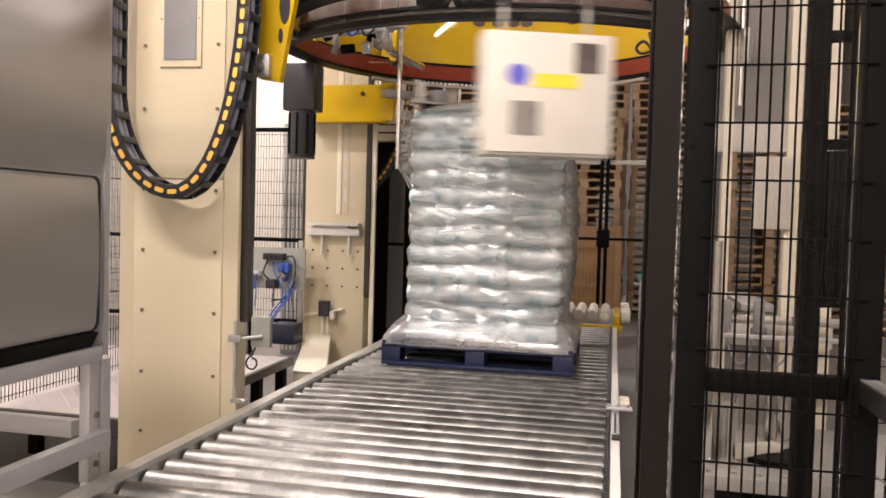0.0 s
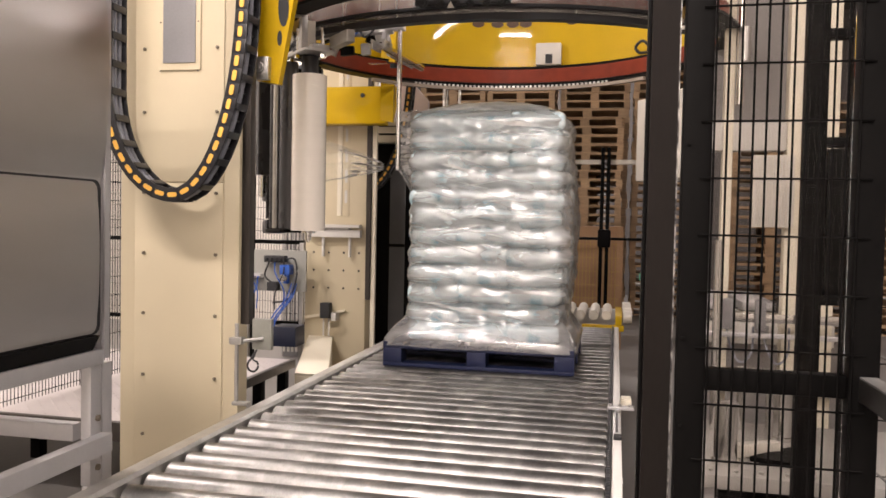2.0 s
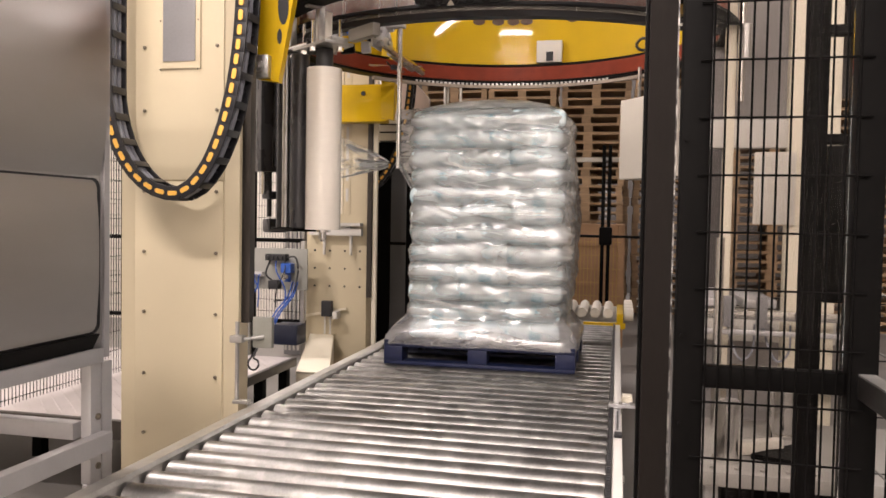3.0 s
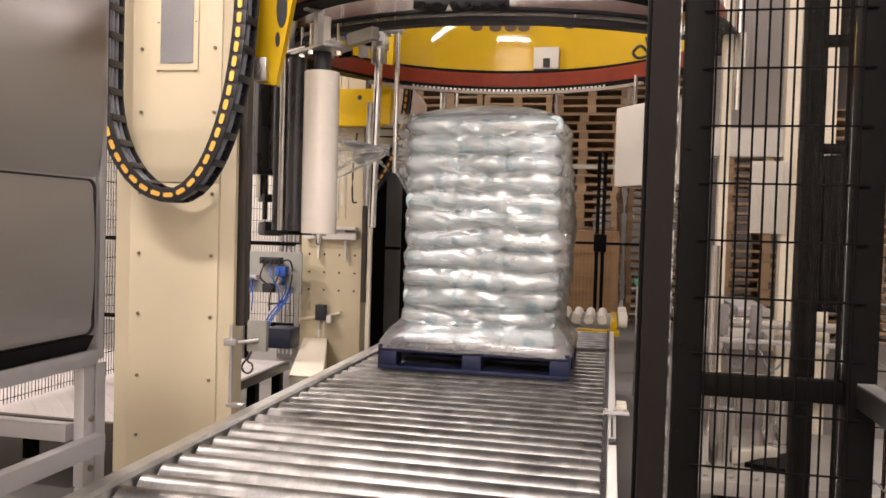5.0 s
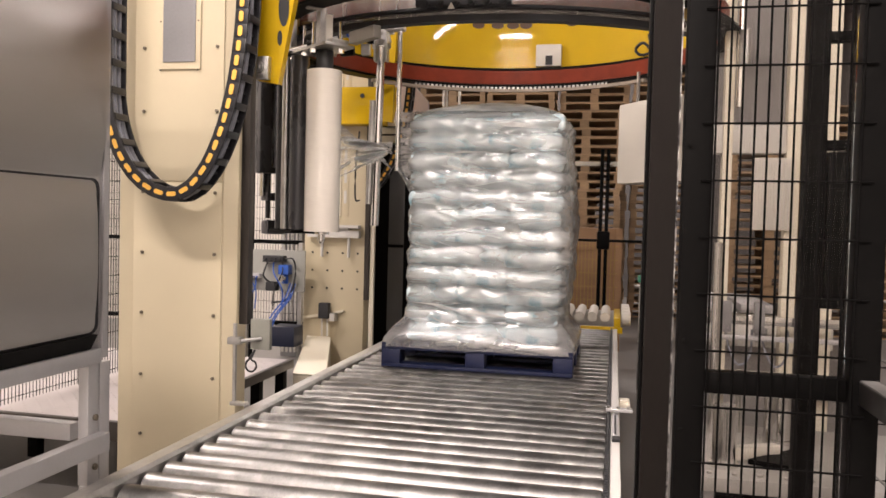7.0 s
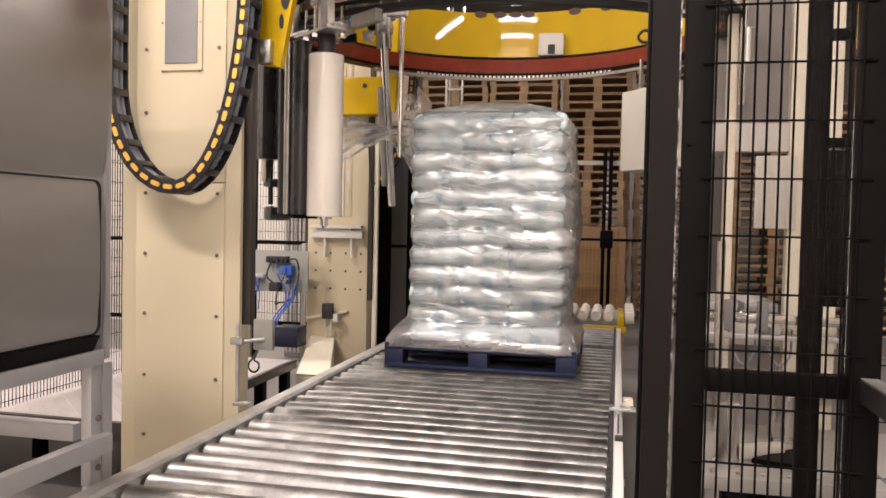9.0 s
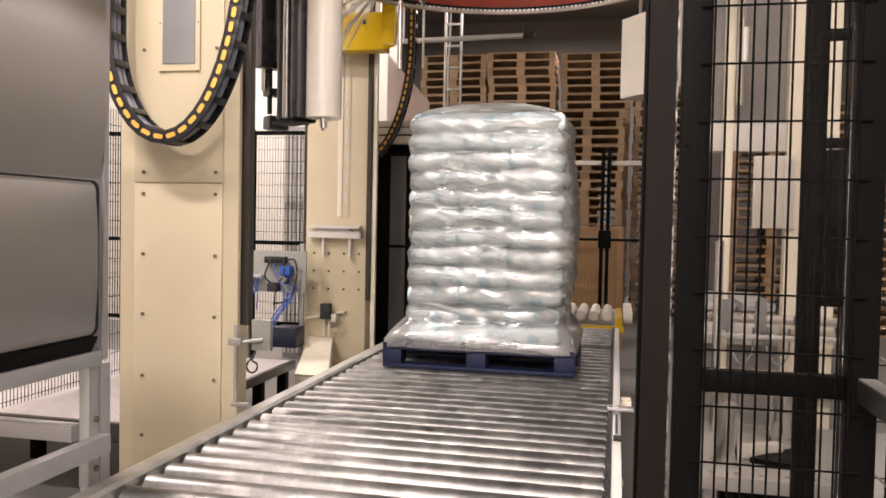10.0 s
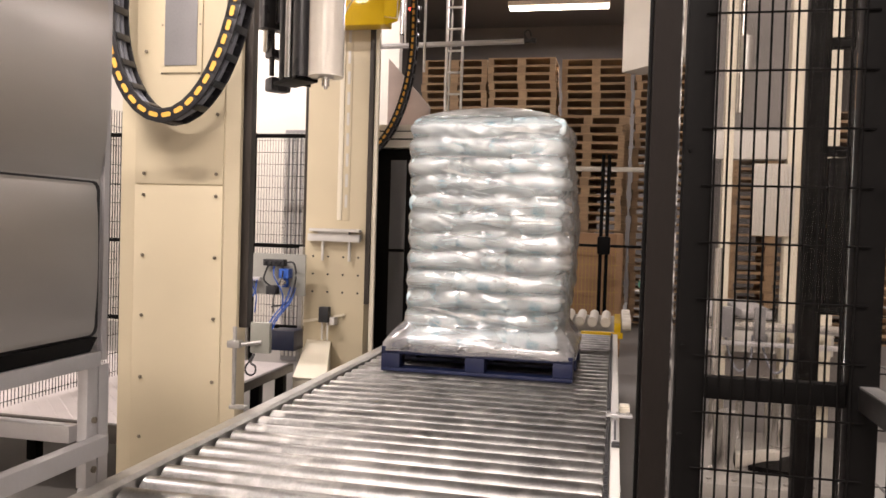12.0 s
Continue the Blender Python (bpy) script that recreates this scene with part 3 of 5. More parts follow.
def column_two():
    ob = thing("machine_column", (-2.51, 7.2, 0), "tall cream painted column with drilled holes and a slotted channel", "column", "wrapper columns")
    y = 7.0
    bm = bmesh.new()
    box(bm, (-2.847, y, 0), (-2.256, y + 0.32, 5.165), 0.006)
    part("body", bm, CREAM, ob)
    bm = bmesh.new()
    box(bm, (-2.539, y - 0.012, 1.606), (-2.492, y - 0.001, 4.928), 0.003)
    part("channel_lip", bm, CREAM_PALE, ob)
    bm = bmesh.new()
    box(bm, (-2.486, y - 0.006, 1.606), (-2.420, y - 0.001, 4.928), 0.002)
    part("slotted_channel", bm, CREAM, ob, "slotted channel strip")
    for k in range(14):
        bm = bmesh.new()
        box(bm, (-2.465, y - 0.009, 1.724 + k * 0.19), (-2.439, y - 0.0065, 1.843 + k * 0.19), 0.001)
        part("slot", bm, GREY, ob)
    bm = bmesh.new()
    box(bm, (-2.252, y - 0.02, 0.834), (-2.208, y + 0.03, 4.928), 0.004)
    part("guide_rail", bm, RAIL_STEEL, ob, "dark steel guide rail")
    bm = bmesh.new()
    box(bm, (-2.883, y + 0.02, 1.131), (-2.850, y + 0.07, 4.928), 0.003)
    part("guide_rail", bm, RAIL_STEEL, ob, "dark steel guide rail")
    bm = bmesh.new()
    box(bm, (-2.205, y + 0.0, 0.063), (-2.165, y + 0.04, 4.928), 0.003)
    part("edge_strip", bm, CREAM_PALE, ob)
    bm = bmesh.new()
    box(bm, (-2.800, y - 0.07, 1.405), (-2.290, y - 0.013, 1.475), 0.005)
    box(bm, (-2.776, y - 0.10, 1.495), (-2.290, y - 0.013, 1.525), 0.004)
    for x in (-2.657, -2.396):
        rod(bm, (x, y - 0.04, 1.226), (x, y - 0.04, 1.405), 0.014, 10)
    box(bm, (-2.70, y - 0.06, 1.475), (-2.40, y - 0.013, 1.495), 0.0)
    part("end_stop", bm, GREY, ob, "grey buffer bracket with two studs")
    bm = bmesh.new()
    rod(bm, (0, 0.001, 0), (0, -0.002, 0), 0.010, 12)
    hole = mesh_of("hole", bm, RUBBER)
    for r in range(3):
        for c in range(4):
            piece("hole", hole, ob, pose(-2.764 + c * 0.148, y - 0.0015, 1.262 - r * 0.166))
    bm = bmesh.new()
    prism(bm, [(-2.80, y - 0.01, 0.475), (-2.565, y - 0.01, 0.475), (-2.20, y - 1.1, 0.335), (-2.48, y - 1.1, 0.335)], (0, 0.01, -0.02))
    prism(bm, [(-2.48, y - 1.09, 0.0), (-2.48, y - 1.09, 0.312), (-2.20, y - 1.09, 0.312), (-2.20, y - 1.09, 0.0)], (0, 0.02, 0))
    prism(bm, [(-2.562, y - 0.012, 0.45), (-2.203, y - 1.06, 0.312), (-2.203, y - 1.06, 0.0), (-2.562, y - 0.012, 0.0)], (-0.012, 0, 0))
    part("foot_gusset", bm, CREAM_PALE, ob, flat=True)
    bm = bmesh.new()
    prism(bm, [(-2.847, y - 0.03, 0.655), (-2.44, y - 0.03, 0.735), (-2.44, y - 0.03, 0.715), (-2.847, y - 0.03, 0.630)], (0, 0.025, 0))
    part("weld_rib", bm, CREAM_PALE, ob, flat=True)
    ob2 = thing("photo_sensor", (-2.610, y - 0.08, 0.656), "black photo sensor on a short bracket by the column", "sensor")
    bm = bmesh.new()
    box(bm, (-2.652, y - 0.12, 0.656), (-2.557, y - 0.05, 0.799), 0.006)
    part("housing", bm, RUBBER, ob2)
    bm = bmesh.new()
    for x in (-2.627, -2.574):
        rod(bm, (x, y - 0.085, 0.49), (x, y - 0.085, 0.657), 0.009, 8)
    box(bm, (-2.551, y - 0.1, 0.633), (-2.503, y - 0.001, 0.704), 0.003)
    part("stand", bm, GREY, ob2)


column_one()
column_two()


# ---- stainless cabinet ----
def steel_cabinet():
    fx, y1 = -1.77, 2.50
    ob = thing("steel_cabinet", (-2.2, 1.4, 0), "brushed stainless cabinet on a pale aluminium frame", "cabinet")
    bm = bmesh.new()
    box(bm, (-2.8, 0.3, 1.115), (fx, y1 - 0.035, 2.6), 0.008)
    part("body", bm, STEEL, ob)
    bm = bmesh.new()
    box(bm, (fx + 0.001, y1 - 0.03, 1.06), (fx + 0.012, y1, 2.6), 0.003)
    box(bm, (-2.8, y1 - 0.034, 1.06), (fx, y1 - 0.004, 2.6), 0.003)
    part("corner_strip", bm, ALU, ob)
    bm = bmesh.new()
    r = 0.035
    pts = []
    for cy, cz, a0 in ((2.425 - r, 1.685 - r, 0), (0.5 + r, 1.685 - r, 90), (0.5 + r, 1.16 + r, 180), (2.425 - r, 1.16 + r, 270)):
        for k in range(7):
            a = radians(a0 + k * 15)
            pts.append((fx + 0.002, cy + r * math.cos(a), cz + r * math.sin(a)))
    prism(bm, pts, (0.012, 0, 0))
    door = part("door", bm, STEEL, ob, "stainless door with rounded corners", flat=True)
    for name, z0, z1, ya, yb, bow, host in (("door_skin", 1.172, 1.676, 0.52, 2.415, 0.016, door), ("front_sheet", 1.70, 2.42, 0.31, 2.455, 0.036, ob)):
        bm = bmesh.new()
        rows = []
        for k in range(25):
            u = k / 24
            off = (0.0145 if host is door else 0.001) + bow * (1 - abs(2 * u - 1) ** 2.6)
            rows.append([bm.verts.new((fx + off, yy, z0 + (z1 - z0) * u)) for yy in (ya, (ya + yb) / 2, yb)])
        for a, b in zip(rows, rows[1:]):
            for k in range(2):
                bm.faces.new((a[k], a[k + 1], b[k + 1], b[k]))
        part(name, bm, STEEL, host)
    bm = bmesh.new()
    big = [(fx + 0.0005, p[1] + (0.03 if p[1] > 1.5 else -0.008), p[2] + (0.008 if p[2] > 1.4 else -0.008)) for p in pts]
    prism(bm, big, (0.004, 0, 0))
    part("door_seal", bm, RUBBER, ob, "black rubber seal", flat=True)
    # Bevelled underside in charcoal: the overhang's shade is put into its colour.
    bm = bmesh.new()
    prism(bm, [(fx + 0.001, 0.3, 1.152), (fx + 0.03, 0.3, 1.152), (fx + 0.001, 0.3, 1.095)], (0, 2.12, 0))
    part("drip_edge", bm, CHARCOAL, ob, "sloping lower edge with its shade painted dark", flat=True)
    bm = bmesh.new()
    box(bm, (fx - 0.05, 0.3, 1.045), (fx + 0.018, y1 - 0.04, 1.098), 0.004)
    part("frame_rail", bm, ALU, ob)
    for y in (0.5, 2.405):
        bm = bmesh.new()
        box(bm, (fx - 0.035, y, 0.62), (fx + 0.005, y + 0.058, 1.044), 0.004)
        box(bm, (fx - 0.035, y + 0.064, 0.62), (fx + 0.005, y + 0.12, 1.044), 0.004)
        part("leg", bm, ALU, ob)
        bm = bmesh.new()
        box(bm, (fx - 0.045, y + 0.02, 0.0), (fx - 0.01, y + 0.05, 0.61), 0.003)
        box(bm, (fx - 0.045, y + 0.07, 0.0), (fx - 0.01, y + 0.10, 0.61), 0.003)
        part("inner_leg", bm, ALU, ob)
    bm = bmesh.new()
    box(bm, (fx + 0.006, 0.3, 0.735), (fx + 0.05, y1 - 0.035, 0.80), 0.004)
    part("lower_rail", bm, ALU, ob)
    bm = bmesh.new()
    box(bm, (-2.9, 2.40, 0.775), (fx - 0.062, 2.45, 0.835), 0.004)
    part("cross_rail", bm, ALU, ob)
    for z in (0.855, 0.68):
        piece("bolt", BOLT, ob, pose(fx + 0.005, 2.441, z, 0, 0, 90) @ Matrix.Scale(1.3, 4))


steel_cabinet()


# ---- platform, fences and things behind ----
def mesh_panel(ob, p0, p1, z0, z1, step, rows, r, material, name="wire_mesh"):
    """Welded wire mesh between two floor points, one part of stuff."""
    p0, p1 = Vector(p0), Vector(p1)
    d = (p1 - p0)
    n = max(1, int(d.length / step))
    bm = bmesh.new()
    for i in range(1, n):
        q = p0 + d * (i / n)
        rod(bm, (q.x, q.y, z0), (q.x, q.y, z1), r, 5, caps=False)
    for z in rows:
        rod(bm, (p0.x, p0.y, z), (p1.x, p1.y, z), r, 5, caps=False)
    w = part(name, bm, material, ob)
    w["kind"] = "stuff"
    return w


def platform():
    ob = thing("platform", (-4.2, 5.4, 0), "raised tread plate platform with a dark steel edge", "platform")
    x0, x1, y0, y1, z = -6.6, -2.455, 3.75, 5.86, 0.45
    bm = bmesh.new()
    box(bm, (x0, y0 + 0.042, z - 0.012), (x1 - 0.042, y1, z), 0)
    part("deck", bm, TREAD, ob, "pale worn tread plate")
    bm = bmesh.new()
    verts, faces = [], []
    yy, row = y0 + 0.08, 0
    while yy < y1 - 0.1:
        xx = -4.6 + (0.05 if row % 2 else 0)
        while xx < x1 - 0.07:
            dx, dy = (0.022, 0.012) if (row + int(xx * 20)) % 2 else (0.022, -0.012)
            b = len(verts)
            verts += [(xx - dx, yy - dy, z), (xx + 0.3 * dy, yy - 0.3 * dx, z), (xx + dx, yy + dy, z), (xx - 0.3 * dy, yy + 0.3 * dx, z), (xx, yy, z + 0.004)]
            faces += [(b, b + 1, b + 4), (b + 1, b + 2, b + 4), (b + 2, b + 3, b + 4), (b + 3, b, b + 4)]
            xx += 0.1
        yy += 0.05
        row += 1
    bm.free()
    data = bpy.data.meshes.new("tread_pattern")
    org = ORIGIN[ob.name]
    data.from_pydata([tuple(Vector(v) - org) for v in verts], [], faces)
    data.materials.append(TREAD)
    lug = new("tread_pattern", data)
    lug.parent = ob
    lug["kind"] = "stuff"
    for lo, hi in (((x0, y0, z - 0.10), (x1, y0 + 0.04, z + 0.004)), ((x1 - 0.04, y0 + 0.042, z - 0.06), (x1, y1, z + 0.004))):
        bm = bmesh.new()
        box(bm, lo, hi, 0.004)
        part("edge_beam", bm, RAIL_STEEL, ob, "dark steel edge beam")
    for y in (3.9, 4.4, 4.9, 5.35, 5.78):
        for x in (-2.52, -3.6):
            bm = bmesh.new()
            box(bm, (x - 0.04, y - 0.04, 0), (x + 0.03, y + 0.03, z - 0.062), 0.004)
            part("leg", bm, BLACK, ob)


platform()


def back_fence():
    ob = thing("mesh_fence", (-3.4, 7.55, 0), "dark framed wire mesh safety fence", "fence", "safety fences")
    for x in (-6.2, -4.9, -3.66, -2.42):
        bm = bmesh.new()
        box(bm, (x - 0.025, 7.53, 0), (x + 0.025, 7.58, 2.48), 0.004)
        part("post", bm, BLACK, ob)
    for z in (0.5, 1.33, 2.45):
        bm = bmesh.new()
        box(bm, (-6.2, 7.535, z - 0.02), (-2.42, 7.575, z + 0.02), 0.003)
        part("rail", bm, BLACK, ob)
    mesh_panel(ob, (-6.2, 7.555, 0), (-2.42, 7.555, 0), 0.5, 2.45, 0.03, [0.6 + 0.12 * k for k in range(16)], 0.0024, BLACK)


def side_fence():
    ob = thing("mesh_fence", (-3.36, 5.4, 0.45), "dark wire mesh fence along the platform", "fence", "safety fences")
    x = -3.36
    for y in (3.7, 4.52, 5.6):
        bm = bmesh.new()
        box(bm, (x - 0.02, y - 0.02, 0.452), (x + 0.02, y + 0.02, 2.3), 0.004)
        part("post", bm, BLACK, ob)
    mesh_panel(ob, (x, 3.7, 0), (x, 5.6, 0), 0.47, 2.3, 0.028, [0.5 + 0.13 * k for k in range(14)], 0.0026, BLACK)


back_fence()
side_fence()


def grey_container():
    """Ribbed sheet-metal housing behind the fence."""
    ob = thing("ribbed_housing", (-3.35, 8.6, 0), "grey ribbed sheet metal housing", "housing")
    bm = bmesh.new()
    box(bm, (-3.70, 8.42, 0.0), (-2.55, 9.6, 2.62), 0.01)
    part("body", bm, HOUSING, ob)
    for k in range(22):
        bm = bmesh.new()
        box(bm, (-3.68 + k * 0.05, 8.405, 0.05), (-3.655 + k * 0.05, 8.419, 2.58), 0.003)
        part("rib", bm, GREY, ob)


grey_container()


def white_panel_wall():
    bm = bmesh.new()
    box(bm, (-8.6, 10.6, 0), (-3.0, 10.75, 5.0), 0.0)
    solo("partition_wall", bm, WALL, "white partition wall behind the machine", "wall", kind="structure")


white_panel_wall()


def dark_cabinet():
    ob = thing("control_cabinet", (-2.1, 7.9, 0), "black framed cabinet with a grey smoked door", "cabinet")
    y = 7.60
    bm = bmesh.new()
    box(bm, (-2.44, y, 0.0), (-1.80, y + 0.7, 2.33), 0.01)
    part("body", bm, BLACK, ob)
    bm = bmesh.new()
    box(bm, (-2.20, y - 0.015, 0.47), (-2.04, y - 0.002, 2.22), 0.004)
    part("door_glass", bm, surface("smoked_pane", (0.10, 0.10, 0.105), 0.2, vary=0.1, scale=3), ob, "grey smoked door pane")
    bm = bmesh.new()
    box(bm, (-2.20, y - 0.03, 1.31), (-2.04, y - 0.016, 1.34), 0.003)
    part("door_bar", bm, BLACK, ob)
    bm = bmesh.new()
    box(bm, (-2.38, y - 0.1, 2.335), (-1.86, y + 0.5, 2.56), 0.012)
    part("top_box", bm, BOX_WHITE, ob, "off-white terminal box on top")
    bm = bmesh.new()
    box(bm, (-2.30, y - 0.108, 2.41), (-1.95, y - 0.101, 2.425), 0.002)
    box(bm, (-2.30, y - 0.108, 2.49), (-1.95, y - 0.101, 2.50), 0.002)
    part("seam", bm, CHARCOAL, ob)
    bm = bmesh.new()
    prism(bm, [(-2.44, y + 0.62, 2.565), (-1.98, y + 0.62, 2.565), (-1.98, y + 0.62, 2.85), (-2.44, y + 0.62, 3.36)], (0, 0.06, 0))
    part("rear_panel", bm, surface("pinkish_panel", (0.62, 0.52, 0.50), 0.6, scale=4), ob, "pale slanted panel behind")


dark_cabinet()


def pneumatic_panel():
    ob = thing("pneumatic_panel", (-2.75, 6.9, 0), "grey mounting plate with valves and blue air hoses", "panel")
    y = 6.78
    bm = bmesh.new()
    box(bm, (-2.98, y, 0.90), (-2.38, y + 0.02, 1.28), 0.003)
    part("plate", bm, surface("plate_grey", (0.31, 0.31, 0.28), 0.45, scale=5), ob)
    bm = bmesh.new()
    box(bm, (-3.0, y + 0.03, 0), (-2.96, y + 0.07, 1.35), 0.003)
    part("stand", bm, ZINC, ob)
    bm = bmesh.new()
    box(bm, (-2.46, y + 0.03, 0), (-2.42, y + 0.07, 1.35), 0.003)
    part("stand", bm, ZINC, ob)
    bm = bmesh.new()
    box(bm, (-2.76, y - 0.08, 1.17), (-2.56, y - 0.001, 1.23), 0.006)
    for k in range(4):
        rod(bm, (-2.73 + k * 0.045, y - 0.1, 1.2), (-2.73 + k * 0.045, y - 0.08, 1.2), 0.012, 8)
    part("valve_block", bm, RUBBER, ob, "black valve block")
    bm = bmesh.new()
    box(bm, (-2.60, y - 0.1, 1.06), (-2.50, y - 0.001, 1.15), 0.012)
    rod(bm, (-2.55, y - 0.05, 0.98), (-2.55, y - 0.05, 1.06), 0.03, 14)
    part("air_regulator", bm, BLUE_HOSE, ob, "blue air regulator")
    bm = bmesh.new()
    rod(bm, (-2.55, y - 0.10, 1.03), (-2.55, y - 0.13, 1.03), 0.03, 16)
    part("gauge", bm, CHROME, ob, "round pressure gauge")
    bm = bmesh.new()
    box(bm, (-2.96, y - 0.06, 1.02), (-2.80, y - 0.001, 1.06), 0.004)
    part("manifold", bm, ALU, ob, "aluminium manifold")
    bm = bmesh.new()
    box(bm, (-2.60, y - 0.25, 0.43), (-2.37, y - 0.03, 0.61), 0.012)
    part("pump_box", bm, surface("navy_box", (0.012, 0.016, 0.035), 0.4, scale=9), ob, "dark navy pump housing")
    for k in range(7):
        bm = bmesh.new()
        rod(bm, (-2.94 + k * 0.024, y - 0.075, 1.03), (-2.94 + k * 0.024, y - 0.061, 1.03), 0.009, 8)
        part("fitting", bm, BLUE_HOSE if k % 2 else CHROME, ob)
    for x0, x1 in ((-2.93, -2.80), (-2.58, -2.62), (-2.66, -2.54)):
        bm = bmesh.new()
        hose(bm, spline([(x0, y - 0.05, 1.2), (x0 + 0.03, y - 0.12, 1.08), (x1, y - 0.13, 0.92), (x1 - 0.03, y - 0.08, 0.74)], 6), 0.006)
        part("hose", bm, BLUE_HOSE if x0 < -2.6 else RUBBER, ob)
    bm = bmesh.new()
    box(bm, (-2.72, y - 0.1, 0.91), (-2.63, y - 0.001, 0.99), 0.008)
    part("terminal_box", bm, RUBBER, ob)
    for x0, x1, z1 in ((-2.92, -2.98, 0.72), (-2.88, -2.95, 0.70), (-2.84, -2.93, 0.66)):
        bm = bmesh.new()
        hose(bm, spline([(x0, y - 0.04, 1.02), (x0 + 0.01, y - 0.09, 0.92), (x1, y - 0.06, 0.8), (x1 - 0.02, y - 0.03, z1)], 6), 0.007)
        part("hose", bm, BLUE_HOSE, ob, "blue air hose")
    for dx in (0, 0.03, 0.05):
        bm = bmesh.new()
        hose(bm, spline([(-2.5 + dx, y - 0.05, 0.98), (-2.52 + dx, y - 0.12, 0.85), (-2.62 + dx, y - 0.2, 0.68), (-2.68 + dx, y - 0.22, 0.47)], 6), 0.007)
        part("hose", bm, BLUE_HOSE, ob, "blue air hose")
    for pts in (((-2.56, y - 0.05, 1.2), (-2.46, y - 0.08, 1.2), (-2.44, y - 0.08, 1.05), (-2.5, y - 0.1, 0.85), (-2.66, y - 0.1, 0.80)),
                ((-2.72, y - 0.06, 1.17), (-2.74, y - 0.1, 1.05), (-2.68, y - 0.08, 0.98), (-2.7, y - 0.08, 0.94))):
        bm = bmesh.new()
        hose(bm, spline(pts, 6), 0.008)
        part("cable", bm, RUBBER, ob, "black cable")
    ob.location.x -= 0.37


pneumatic_panel()


def rail_scanner():
    """Sensor box on a bracket in front of the first column."""
    ob = thing("scanner_box", (-1.74, 3.62, 0.66), "grey sensor box on a clamp post by the rail", "sensor")
    bm = bmesh.new()
    rod(bm, (-1.685, 3.5, 0.665), (-1.685, 3.5, 1.06), 0.010, 12)
    box(bm, (-1.70, 3.48, 0.665), (-1.619, 3.52, 0.682), 0.003)
    part("post", bm, ZINC, ob)
    bm = bmesh.new()
    box(bm, (-1.715, 3.475, 0.96), (-1.65, 3.525, 0.995), 0.006)
    rod(bm, (-1.66, 3.5, 0.975), (-1.57, 3.55, 0.985), 0.010, 10)
    part("clamp", bm, ZINC, ob)
    bm = bmesh.new()
    box(bm, (-1.63, 3.55, 0.93), (-1.53, 3.58, 1.08), 0.004)
    part("sensor_box", bm, surface("sensor_grey", (0.22, 0.22, 0.19), 0.4, scale=8), ob)
    bm = bmesh.new()
    loop = [(-1.60, 3.54, 0.93), (-1.63, 3.53, 0.88)] + [(-1.615 + 0.028 * math.cos(a), 3.53, 0.855 + 0.03 * math.sin(a)) for a in (2.4, 3.3, 4.2, 5.1, 6.0, 6.9, 7.8)] + [(-1.60, 3.54, 0.93)]
    hose(bm, spline(loop, 4), 0.005)
    part("cable_loop", bm, RUBBER, ob, "black looped cable")
    ob.location.x -= 0.085


rail_scanner()


# ---- far conveyor end, gate and pallets ----
def transfer_table():
    ob = thing("transfer_conveyor", (-0.4, 7.9, 0), "short conveyor with pale wheels and a yellow guard", "conveyor")
    for lo, hi in (((-1.7, 7.42, 0.45), (0.05, 7.47, 0.63)), ((-1.7, 8.35, 0.45), (0.05, 8.40, 0.70))):
        bm = bmesh.new()
        box(bm, lo, hi, 0.004)
        part("side_rail", bm, GREY, ob)
    for k in range(14):
        x = -1.62 + k * 0.12
        bm = bmesh.new()
        rod(bm, (x, 7.55, 0.72), (x, 8.3, 0.72), 0.045, 20)
        part("roller", bm, BOX_WHITE, ob)
    bm = bmesh.new()
    box(bm, (-0.28, 7.36, 0.60), (0.10, 7.41, 0.655), 0.004)
    box(bm, (0.02, 7.36, 0.656), (0.08, 8.2, 0.74), 0.004)
    part("guard", bm, YELLOW, ob, "yellow painted guard")
    for k in range(4):
        bm = bmesh.new()
        rod(bm, (0.09, 7.5 + k * 0.27, 0.72), (0.17, 7.5 + k * 0.27, 0.72), 0.06, 20)
        part("wheel", bm, BOX_WHITE, ob, "white transfer wheel")
    bm = bmesh.new()
    box(bm, (0.28, 7.3, 0.50), (0.33, 7.36, 0.72), 0.004)
    part("stop", bm, YELLOW, ob)
    for k, (x, z) in enumerate(((0.26, 1.05), (0.34, 0.98))):
        bm = bmesh.new()
        rod(bm, (x, 7.7, 0.0), (x, 7.7, z), 0.014, 8)
        rod(bm, (x - 0.06, 7.7, z - 0.03), (x + 0.06, 7.7, z - 0.03), 0.012, 8)
        part("stand_pipe", bm, ZINC, ob)
    bm = bmesh.new()
    box(bm, (0.23, 7.67, 1.052), (0.30, 7.73, 1.12), 0.012)
    part("valve", bm, GREEN, ob, "small green valve")
    for x in (-1.5, -0.1):
        for y in (7.44, 8.37):
            bm = bmesh.new()
            box(bm, (x - 0.03, y - 0.02, 0), (x + 0.03, y + 0.02, 0.45), 0.003)
            part("leg", bm, ZINC, ob)


transfer_table()


